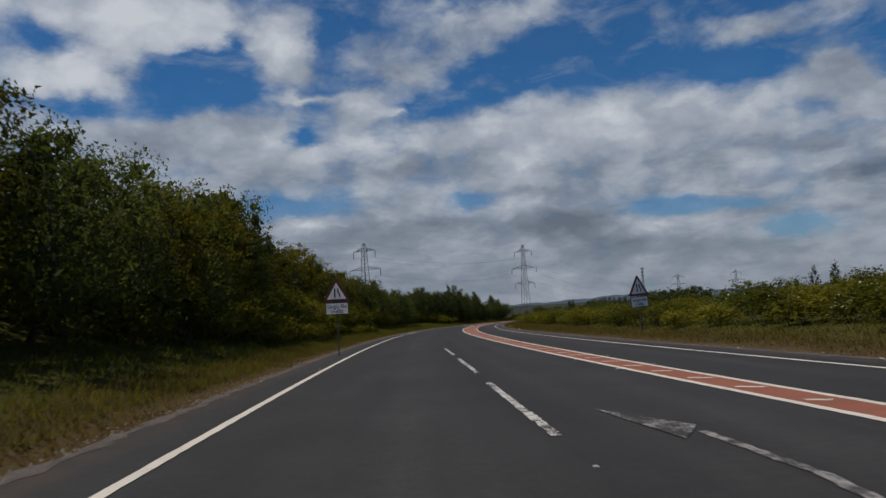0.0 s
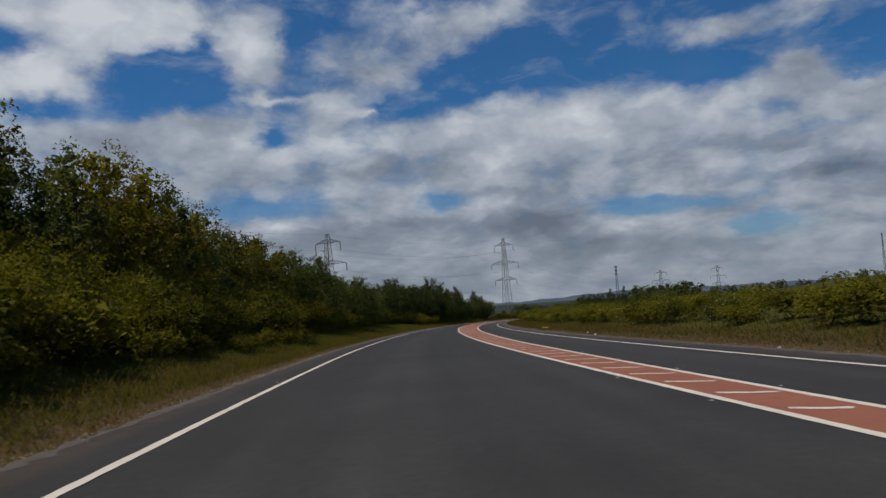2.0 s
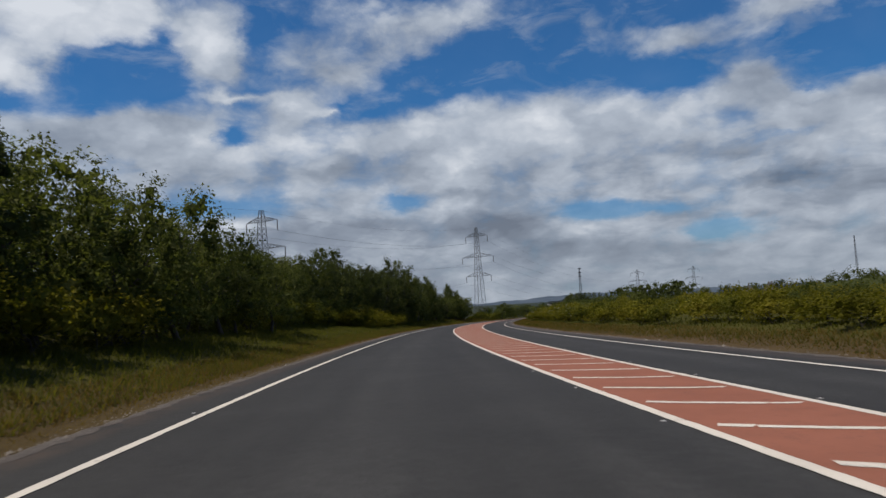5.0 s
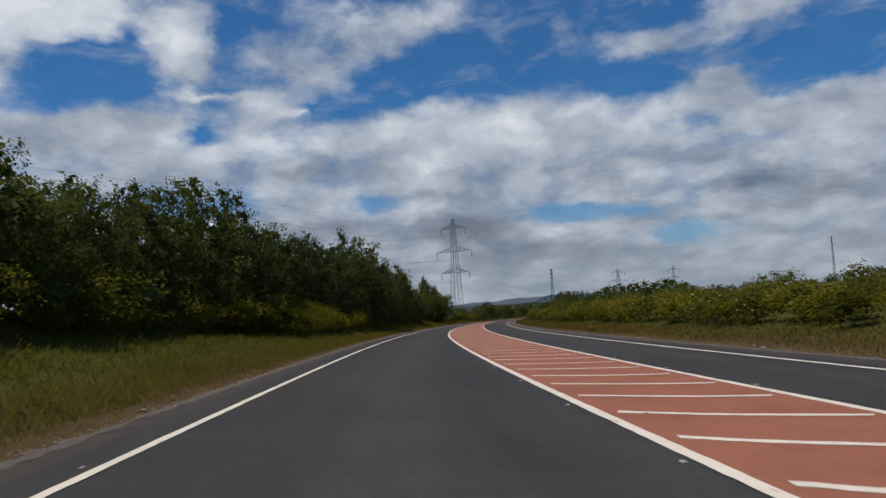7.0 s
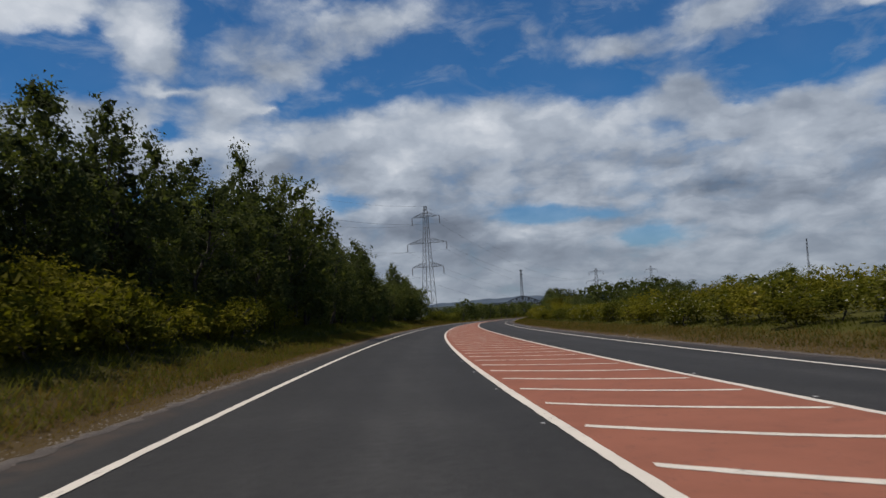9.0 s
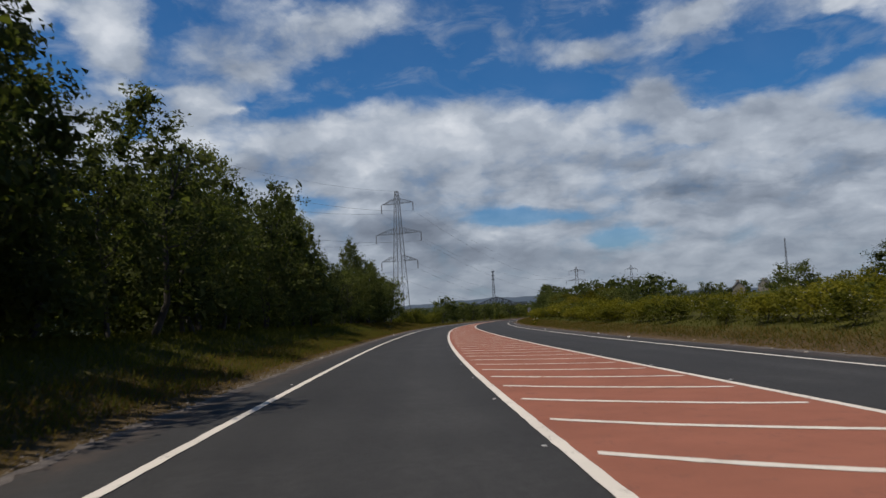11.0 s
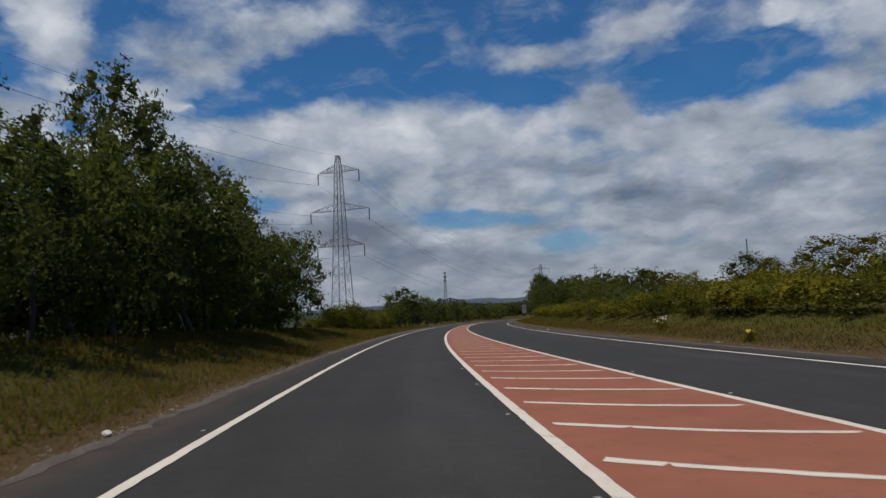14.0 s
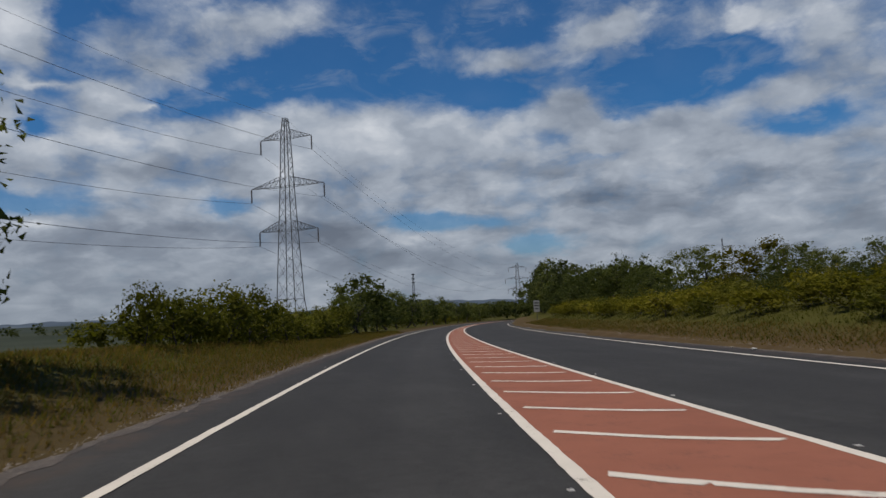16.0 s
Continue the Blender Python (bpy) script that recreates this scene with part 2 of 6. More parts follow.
def asphalt_material():
    mat, n, sh = material("asphalt", 0.9)
    at = world_place(n)
    speck = n.noise(at, 55.0, 3.0, 0.7)
    stain = n.noise(at, 0.35, 5.0, 0.6)
    streak = n.noise(n.vec("MULTIPLY", at, (1.6, 0.06, 1.0)), 1.0, 4.0, 0.55)
    lane = n.add("ShaderNodeAttribute")
    lane.attribute_name = "across"
    wheel = n.noise(n.vec("MULTIPLY", lane.outputs["Vector"], (0.55, 0.0, 0.0)), 1.0, 2.0, 0.5)
    coarse = n.noise(at, 7.0, 4.0, 0.65)
    tone = n.math("ADD", n.math("MULTIPLY", speck, 0.55), n.math("MULTIPLY", stain, 0.35))
    tone = n.math("ADD", tone, n.math("MULTIPLY", n.math("SUBTRACT", coarse, 0.5), 0.4))
    tone = n.math("ADD", tone, n.math("MULTIPLY", n.math("SUBTRACT", streak, 0.25), 0.24))
    tone = n.math("ADD", tone, n.math("MULTIPLY", n.math("SUBTRACT", wheel, 0.5), 0.55))
    tar = n.ramp(tone, (0.25, (0.0190, 0.0187, 0.0180)), (0.55, (0.0345, 0.0338, 0.0325)), (0.85, (0.062, 0.0605, 0.0580)))
    # brown dirt gathers outside the edge lines
    side = n.add("ShaderNodeSeparateXYZ")
    n.link(lane.outputs["Vector"], side.inputs[0])
    outside = n.math("MAXIMUM", n.step(side.outputs[0], -0.55, -0.95), n.step(side.outputs[0], 11.62, 12.17))
    grime = n.math("MULTIPLY", outside, n.step(n.noise(at, 1.7, 6.0, 0.65), 0.36, 0.62, 0.15, 1.0))
    n.link(n.mix(grime, tar, n.mix(speck, (0.030, 0.024, 0.020), (0.075, 0.060, 0.050))), sh.inputs["Base Color"])
    sh.inputs["Specular IOR Level"].default_value = 0.14
    sh.inputs["Roughness"].default_value = 0.78
    bump(n, sh, speck, 0.5, 0.006)
    return mat


def paint_material(name, new_colour, worn_colour, wear, grain):
    """Thermoplastic road paint, worn through in patches."""
    mat, n, sh = material(name, 0.85)
    at = world_place(n)
    patch = n.noise(at, 3.0, 6.0, 0.65)
    chips = n.noise(at, 28.0, 4.0, 0.7)
    mask = n.step(n.math("ADD", n.math("MULTIPLY", patch, 0.5), n.math("MULTIPLY", chips, 0.5)), wear, wear + 0.10)
    dirt = n.noise(at, 0.8, 5.0, 0.6)
    top = n.mix(n.step(dirt, 0.35, 0.75, 0.0, 0.45), new_colour, tuple(c * grain for c in new_colour))
    n.link(n.mix(mask, top, worn_colour), sh.inputs["Base Color"])
    sh.inputs["Specular IOR Level"].default_value = 0.10
    bump(n, sh, chips, 0.4, 0.003)
    return mat


def leaf_material(name, dark, light, tip, through=0.35):
    """Leaves: each leaf and each plant a little different, with light coming through."""
    mat, n, sh = material(name, 0.7)
    geo = n.add("ShaderNodeNewGeometry")
    info = n.add("ShaderNodeObjectInfo")
    tone = n.math("ADD", n.math("MULTIPLY", geo.outputs["Random Per Island"], 0.27), n.math("ADD", 0.08, n.math("MULTIPLY", info.outputs["Random"], 0.58)))
    patch = n.noise(geo.outputs["Position"], 0.45, 3.0, 0.55)
    tone = n.math("ADD", tone, n.math("MULTIPLY", n.math("SUBTRACT", patch, 0.5), 0.7))
    colour = n.ramp(tone, (0.12, dark), (0.6, light), (0.95, tip))
    n.link(colour, sh.inputs["Base Color"])
    sh.inputs["Specular IOR Level"].default_value = 0.04
    lit = n.add("ShaderNodeBsdfTranslucent")
    n.link(n.mix(1.0, colour, (1.15, 1.25, 0.55), "MULTIPLY"), lit.inputs[0])
    blend = n.add("ShaderNodeMixShader")
    blend.inputs[0].default_value = through
    n.link(sh.outputs[0], blend.inputs[1])
    n.link(lit.outputs[0], blend.inputs[2])
    out = next(x for x in n.tree.nodes if x.bl_idname == "ShaderNodeOutputMaterial")
    n.link(blend.outputs[0], out.inputs[0])
    return mat


def plain_material(name, colour, rough=0.6, metal=0.0, vary=0.25, scale=6.0):
    mat, n, sh = material(name, rough)
    at = world_place(n)
    grime = n.noise(at, scale, 6.0, 0.65)
    n.link(n.mix(n.step(grime, 0.3, 0.75), colour, tuple(c * (1 - vary) for c in colour)), sh.inputs["Base Color"])
    sh.inputs["Metallic"].default_value = metal
    bump(n, sh, n.noise(at, scale * 8, 3.0, 0.6), 0.15, 0.002)
    return mat


def bark_material():
    mat, n, sh = material("bark", 0.9)
    at = world_place(n)
    ridge = n.noise(n.vec("MULTIPLY", at, (9.0, 9.0, 1.6)), 1.0, 6.0, 0.65)
    n.link(n.ramp(ridge, (0.3, (0.018, 0.015, 0.011)), (0.6, (0.045, 0.037, 0.029)), (0.85, (0.085, 0.074, 0.060))), sh.inputs["Base Color"])
    bump(n, sh, ridge, 0.7, 0.03)
    return mat


def ground_material():
    mat, n, sh = material("rough_grass_ground", 0.95)
    at = world_place(n)
    big = n.noise(at, 0.045, 5.0, 0.6)
    mid = n.noise(at, 0.6, 6.0, 0.65)
    fine = n.noise(at, 9.0, 4.0, 0.7)
    tone = n.math("ADD", n.math("MULTIPLY", mid, 0.6), n.math("MULTIPLY", fine, 0.4))
    green = n.ramp(tone, (0.3, (0.036, 0.036, 0.008)), (0.55, (0.052, 0.050, 0.012)), (0.8, (0.070, 0.066, 0.018)))
    brown = n.ramp(tone, (0.3, (0.050, 0.033, 0.017)), (0.55, (0.072, 0.049, 0.026)), (0.8, (0.098, 0.069, 0.040)))
    near = n.add("ShaderNodeAttribute")
    near.attribute_name = "verge"
    land = n.mix(n.math("MULTIPLY", near.outputs["Fac"], n.step(big, 0.3, 0.7, 0.75, 1.0)), green, brown)
    open_field = n.add("ShaderNodeAttribute")
    open_field.attribute_name = "field"
    meadow = n.ramp(n.math("ADD", n.math("MULTIPLY", big, 0.5), n.math("MULTIPLY", fine, 0.5)), (0.3, (0.030, 0.036, 0.009)), (0.7, (0.044, 0.050, 0.013)))
    land = n.mix(open_field.outputs["Fac"], land, meadow)
    # far and left-hand land turns dark bluish grey, distance haze put into its colour
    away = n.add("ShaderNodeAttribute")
    away.attribute_name = "far_tone"
    far_tone = n.ramp(n.noise(at, 0.006, 5.0, 0.6), (0.3, (0.020, 0.028, 0.022)), (0.55, (0.034, 0.042, 0.034)), (0.75, (0.052, 0.056, 0.040)))
    n.link(n.mix(away.outputs["Fac"], land, far_tone), sh.inputs["Base Color"])
    sh.inputs["Specular IOR Level"].default_value = 0.04
    bump(n, sh, tone, 0.5, 0.05)
    return mat


M_ASPHALT = asphalt_material()
M_WHITE = paint_material("white_road_paint", (0.54, 0.50, 0.44), (0.12, 0.105, 0.095), 0.565, 0.76)
M_WORN = paint_material("worn_white_road_paint", (0.48, 0.465, 0.44), (0.042, 0.041, 0.039), 0.465, 0.7)
M_FAINT = paint_material("nearly_worn_away_paint", (0.26, 0.25, 0.24), (0.040, 0.039, 0.037), 0.43, 0.7)
M_RED = paint_material("red_surfacing", (0.232, 0.092, 0.060), (0.150, 0.068, 0.050), 0.54, 0.66)
M_GROUND = ground_material()
M_BARK = bark_material()
M_LEAF_OAK = leaf_material("dark_broad_leaves", (0.036, 0.045, 0.016), (0.080, 0.090, 0.028), (0.135, 0.142, 0.045), 0.48)
M_LEAF_BIRCH = leaf_material("birch_leaves", (0.034, 0.042, 0.018), (0.072, 0.082, 0.030), (0.130, 0.138, 0.052), 0.48)
M_LEAF_OLIVE = leaf_material("olive_leaves", (0.050, 0.046, 0.007), (0.120, 0.102, 0.014), (0.190, 0.155, 0.028), 0.45)
M_LEAF_BUSH = leaf_material("yellow_green_shrub_leaves", (0.062, 0.060, 0.007), (0.124, 0.112, 0.012), (0.190, 0.160, 0.024), 0.42)
M_LEAF_THORN = leaf_material("hawthorn_leaves", (0.042, 0.046, 0.007), (0.088, 0.088, 0.013), (0.140, 0.132, 0.024), 0.42)
M_GRASS = leaf_material("long_grass", (0.048, 0.051, 0.010), (0.067, 0.067, 0.014), (0.092, 0.088, 0.024), 0.6)
M_DRYGRASS = leaf_material("dry_seeding_grass", (0.090, 0.060, 0.020), (0.122, 0.080, 0.028), (0.160, 0.108, 0.043), 0.6)
M_BLOSSOM = plain_material("white_blossom", (0.36, 0.35, 0.26), 0.8)
M_STEEL = plain_material("galvanised_steel", (0.075, 0.078, 0.082), 0.6, 0.2, 0.35, 1.2)
M_DARKSTEEL = plain_material("dark_weathered_steel", (0.045, 0.05, 0.055), 0.6, 0.3, 0.3, 1.0)
M_GLASSY = plain_material("dark_insulator", (0.07, 0.055, 0.05), 0.35)
M_CABLE = plain_material("aluminium_cable", (0.10, 0.105, 0.11), 0.5, 0.4)
M_SIGN_GREY = plain_material("weathered_grey_sign_face", (0.22, 0.22, 0.21), 0.6)
M_POST = plain_material("grey_sign_post", (0.06, 0.06, 0.06), 0.6, 0.1)
M_SIGN_WHITE = plain_material("white_sign_sheet", (0.84, 0.82, 0.80), 0.45, 0.0, 0.18, 3.0)
M_SIGN_RED = plain_material("faded_red_sign_sheet", (0.13, 0.018, 0.022), 0.45, 0.0, 0.3, 3.0)
M_SIGN_BLACK = plain_material("black_sign_sheet", (0.014, 0.014, 0.016), 0.5)
M_GRIT = plain_material("road_edge_grit", (0.155, 0.132, 0.115), 0.95, 0.0, 0.6, 5.0)
M_STUD = plain_material("stud_housing", (0.38, 0.37, 0.35), 0.6, 0.0, 0.4, 20.0)
M_STUDGLASS = plain_material("stud_reflector", (0.75, 0.75, 0.72), 0.15)
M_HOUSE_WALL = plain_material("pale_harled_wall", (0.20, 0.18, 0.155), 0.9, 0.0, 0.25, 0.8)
M_SLATE = plain_material("dark_slate_roof", (0.075, 0.068, 0.066), 0.8, 0.0, 0.35, 1.5)
M_WINDOW = plain_material("dark_window_glass", (0.03, 0.035, 0.04), 0.1)
M_CONCRETE = plain_material("pale_concrete", (0.36, 0.35, 0.33), 0.85, 0.0, 0.3, 1.0)


# ---------------------------------------------------------------- the line of the road
SPEED, SLOPE = 20.3, -0.0191
S = np.arange(-60.0, 760.0, 1.0)            # metres along the road
BEND = (1.5335e-05, -1.31e-04, -0.014116, -0.97250, -0.08258)   # heading in degrees against S / SPEED


def heading(s):
    t = np.asarray(s, float) / SPEED
    inside = np.clip(t, 0.0, 16.0)
    deg = np.polyval(BEND, inside) + 2.98
    deg = deg + np.where(t > 16.0, -1.27 * (t - 16.0), 0.0) + np.where(t < 0.0, -0.97 * t, 0.0)
    return np.radians(deg)


HEAD = heading(S)
_x = np.concatenate([[0.0], np.cumsum(-np.sin((HEAD[1:] + HEAD[:-1]) / 2))])
_y = np.concatenate([[0.0], np.cumsum(np.cos((HEAD[1:] + HEAD[:-1]) / 2))])
X0, Y0 = _x - np.interp(0.0, S, _x), _y - np.interp(0.0, S, _y)


def eased(s, places, values):
    """Values along the road, eased over some 20 m."""
    dense = np.interp(S, places, values)
    kernel = np.hanning(25)
    kernel /= kernel.sum()
    dense = np.convolve(np.pad(dense, 12, mode="edge"), kernel, mode="valid")
    return np.interp(s, S, dense)


LINE_AT = (-60, 0, 40, 80, 120, 160, 200, 240, 280, 320, 360, 420, 760)


def left_line(s):
    """Where the left edge line runs, across from the driven line."""
    return eased(s, LINE_AT, (-2.59, -2.59, -3.11, -3.54, -3.42, -3.13, -2.91, -2.51, -2.41, -2.63, -2.61, -2.58, -2.58))


def median_left(s):
    return eased(s, LINE_AT, (7.67, 7.67, 7.45, 6.99, 6.26, 5.37, 4.50, 3.91, 3.90, 3.93, 3.99, 4.06, 4.03))


def median_right(s):
    return eased(s, LINE_AT, (8.37, 8.37, 8.40, 8.52, 8.47, 8.36, 8.16, 7.80, 7.22, 6.57, 5.90, 5.21, 5.21))


ROAD_W = 11.32      # from the left edge line to the right one


def on_road(s, u, lift=0.0):
    """World place at s along and u across from the left edge line."""
    s = np.asarray(s, float)
    a = np.interp(s, S, HEAD)
    c = left_line(s) + u
    return np.stack([np.interp(s, S, X0) + np.cos(a) * c, np.interp(s, S, Y0) + np.sin(a) * c, SLOPE * s + lift + 0.0 * c], -1)


def along(x, y):
    """s and u of the nearest place on the road."""
    x, y = np.asarray(x, float).ravel(), np.asarray(y, float).ravel()
    s = np.zeros_like(x)
    for i in range(0, len(x), 4000):
        d = (x[i:i + 4000, None] - X0[None, ::4]) ** 2 + (y[i:i + 4000, None] - Y0[None, ::4]) ** 2
        s[i:i + 4000] = S[::4][np.argmin(d, 1)]
    for _ in range(2):
        a = np.interp(s, S, HEAD)
        dx, dy = x - np.interp(s, S, X0), y - np.interp(s, S, Y0)
        s = np.clip(s + (-np.sin(a) * dx + np.cos(a) * dy), S[0], S[-1])
    a = np.interp(s, S, HEAD)
    dx, dy = x - np.interp(s, S, X0), y - np.interp(s, S, Y0)
    off = np.cos(a) * dx + np.sin(a) * dy
    return s, off - left_line(s), np.hypot(dx, dy)


def smooth(x, lo, hi):
    t = np.clip((np.asarray(x, float) - lo) / (hi - lo), 0.0, 1.0)
    return t * t * (3 - 2 * t)


FAR_Z = -14.0
EDGE_L, EDGE_R = -1.35, ROAD_W + 1.3


def lumps(x, y, size, seed):
    """Soft unevenness, cheap to work out for many places at once."""
    r = np.random.RandomState(seed)
    total = np.zeros_like(x, dtype=float)
    for _ in range(7):
        ang, ph, k = r.uniform(0, 6.283), r.uniform(0, 6.283), r.uniform(0.6, 1.8) / size
        total += np.sin((x * math.cos(ang) + y * math.sin(ang)) * k * 6.283 + ph)
    return total / 7


def ground_height(x, y):
    x, y = np.asarray(x, float), np.asarray(y, float)
    s, u, d = along(x, y)
    s, u, d = s.reshape(x.shape), u.reshape(x.shape), d.reshape(x.shape)
    z = SLOPE * np.clip(s, -60, 600)
    left = np.maximum(EDGE_L - u, 0.0)
    right = np.maximum(u - EDGE_R, 0.0)
    rise_l = np.interp(s, (-60, 120, 170, 230, 330, 352, 380, 760), (0.7, 0.7, 0.8, 0.95, 0.95, 0.6, 0.0, 0.0))
    bank_l = np.interp(s, (-60, 0, 120, 150, 175, 200, 230, 340, 380, 760), (2.0, 2.0, 1.7, 1.7, 1.6, 1.0, 0.4, 0.0, -0.3, -0.2))
    z_l = 0.14 * smooth(left, 0.0, 1.0) + rise_l * smooth(left, 0.8, 5.0) + bank_l * smooth(left, 4.5, 11.0)
    bank_r = np.interp(s, (-60, 0, 150, 260, 330, 760), (0.5, 0.5, 0.5, 0.6, 1.0, 1.2))
    hill = np.interp(s, (-60, 100, 220, 330, 400, 450, 500, 760), (2.5, 3.0, 3.5, 4.0, 3.0, 1.5, 0.0, 0.0))
    z_r = 0.12 * smooth(right, 0.0, 1.4) + bank_r * smooth(right, 1.2, 6.0) + hill * smooth(right, 14.0, 110.0)
    z_r = z_r + 13.5 * np.exp(-((x - 320.0) / 130.0) ** 2 - ((y - 440.0) / 150.0) ** 2) * (u > 0)
    near = z + z_l + z_r + 0.12 * lumps(x, y, 5.0, 3) * smooth(left + right, 0.5, 4.0) + 0.5 * lumps(x, y, 60.0, 5) * smooth(left + right, 20.0, 60.0)
    near = np.where((u > EDGE_L - 0.02) & (u < EDGE_R + 0.02), z - 0.10, near)
    away = np.where(u < 0, smooth(d, 40.0, 260.0), smooth(d, 260.0, 1000.0))
    r = np.hypot(x, y)
    far = FAR_Z + 0.0 * r
    return near * (1 - away) + far * away, s, u


# ---------------------------------------------------------------- mesh helpers
def mesh_from(name, verts, faces, material_, smooth_faces=False):
    me = bpy.data.meshes.new(name)
    me.from_pydata([tuple(v) for v in verts], [], [tuple(f) for f in faces])
    me.materials.append(material_)
    if smooth_faces:
        me.polygons.foreach_set("use_smooth", [True] * len(me.polygons))
    me.update()
    return me


def mesh_fast(name, verts, quads, material_):
    """A mesh of many quads from arrays."""
    me = bpy.data.meshes.new(name)
    verts, quads = np.asarray(verts, np.float32), np.asarray(quads, np.int32)
    k = quads.shape[1]
    me.vertices.add(len(verts))
    me.vertices.foreach_set("co", verts.ravel())
    me.loops.add(quads.size)
    me.loops.foreach_set("vertex_index", quads.ravel())
    me.polygons.add(len(quads))
    me.polygons.foreach_set("loop_start", np.arange(0, quads.size, k, dtype=np.int32))
    me.materials.append(material_)
    me.update(calc_edges=True)
    me.validate()
    return me


def part(name, data, parent, label=""):
    ob = new(name, data)
    ob.parent = parent
    return tagged(ob, label)


def box_verts(a, b, w, h=None):
    """A square bar from a to b."""
    a, b = np.asarray(a, float), np.asarray(b, float)
    d = b - a
    d = d / max(np.linalg.norm(d), 1e-6)
    ref = np.array((0.0, 0.0, 1.0)) if abs(d[2]) < 0.9 else np.array((1.0, 0.0, 0.0))
    p = np.cross(d, ref)
    p /= np.linalg.norm(p)
    q = np.cross(d, p)
    h = w if h is None else h
    ring = [(-w / 2, -h / 2), (w / 2, -h / 2), (w / 2, h / 2), (-w / 2, h / 2)]
    return [a + p * i + q * j for i, j in ring] + [b + p * i + q * j for i, j in ring]


BOX_FACES = [(0, 1, 2, 3), (7, 6, 5, 4), (0, 4, 5, 1), (1, 5, 6, 2), (2, 6, 7, 3), (3, 7, 4, 0)]


class Bars:
    """Collects bars into one mesh."""

    def __init__(self):
        self.verts, self.faces = [], []

    def bar(self, a, b, w, h=None):
        k = len(self.verts)
        self.verts += box_verts(a, b, w, h)
        self.faces += [tuple(i + k for i in f) for f in BOX_FACES]

    def mesh(self, name, material_):
        return mesh_from(name, self.verts, self.faces, material_)


def tube(points, radii, sides=6):
    """Vertices and quads of a tapered tube through the points."""
    verts, quads = [], []
    pts = np.asarray(points, float)
    for i, (p, r) in enumerate(zip(pts, radii)):
        d = pts[min(i + 1, len(pts) - 1)] - pts[max(i - 1, 0)]
        d /= max(np.linalg.norm(d), 1e-6)
        ref = np.array((1.0, 0.0, 0.0)) if abs(d[0]) < 0.8 else np.array((0.0, 1.0, 0.0))
        a = np.cross(d, ref)
        a /= np.linalg.norm(a)
        b = np.cross(d, a)
        for k in range(sides):
            w = 6.28318 * k / sides
            verts.append(p + (a * math.cos(w) + b * math.sin(w)) * r)
    for i in range(len(pts) - 1):
        for k in range(sides):
            quads.append((i * sides + k, i * sides + (k + 1) % sides, (i + 1) * sides + (k + 1) % sides, (i + 1) * sides + k))
    return verts, quads


# ---------------------------------------------------------------- ground
def graded(lo, hi, fine, reach, growth=1.22):
    inner = list(np.arange(lo, hi + fine, fine))
    step, at = fine, inner[-1]
    while at < reach:
        step *= growth
        at += step
        inner.append(at)
    step, at = fine, inner[0]
    while at > -reach:
        step *= growth
        at -= step
        inner.insert(0, at)
    return np.array(inner)


def build_ground():
    # rows run with the general lie of the road, so that the fine part stays narrow
    gx, gy = graded(-36.0, 74.0, 0.9, 4700.0), graded(-40.0, 520.0, 2.5, 4700.0)
    xx, yy = np.meshgrid(gx, gy)
    shift = np.interp(yy, (-60, 0, 100, 200, 320, 420, 520, 1200), (0, -2, -1, 7, 32, 62, 100, 100))
    xx = xx + shift * np.clip(1 - np.abs(xx - 19) / 900.0, 0, 1)
    zz, s, u = ground_height(xx, yy)
    verts = np.stack([xx, yy, zz], -1).reshape(-1, 3)
    nx, ny = len(gx), len(gy)
    i = np.arange(nx * ny).reshape(ny, nx)
    quads = np.stack([i[:-1, :-1], i[:-1, 1:], i[1:, 1:], i[1:, :-1]], -1).reshape(-1, 4)
    me = mesh_fast("ground", verts, quads, M_GROUND)
    me.polygons.foreach_set("use_smooth", [True] * len(me.polygons))
    dist = np.maximum(EDGE_L - u, u - EDGE_R).ravel()
    verge = np.where(dist < 0, 1.0, 1.0 - smooth(dist, 1.2, 3.4)) * (np.abs(s.ravel()) < 590)
    me.attributes.new("verge", "FLOAT", "POINT").data.foreach_set("value", verge.astype(np.float32))
    field = smooth(dist, 26.0, 48.0) * (u.ravel() > 0) * smooth(s.ravel(), 215.0, 240.0)
    me.attributes.new("field", "FLOAT", "POINT").data.foreach_set("value", field.astype(np.float32))
    far_tone = np.maximum(smooth(np.hypot(xx, yy).ravel(), 700.0, 1500.0), 0.85 * smooth(-u.ravel(), 26.0, 70.0))
    me.attributes.new("far_tone", "FLOAT", "POINT").data.foreach_set("value", far_tone.astype(np.float32))
    tagged(new("ground", me), "rough grassy ground, brown by the road and green beyond", "ground", kind="structure")


build_ground()


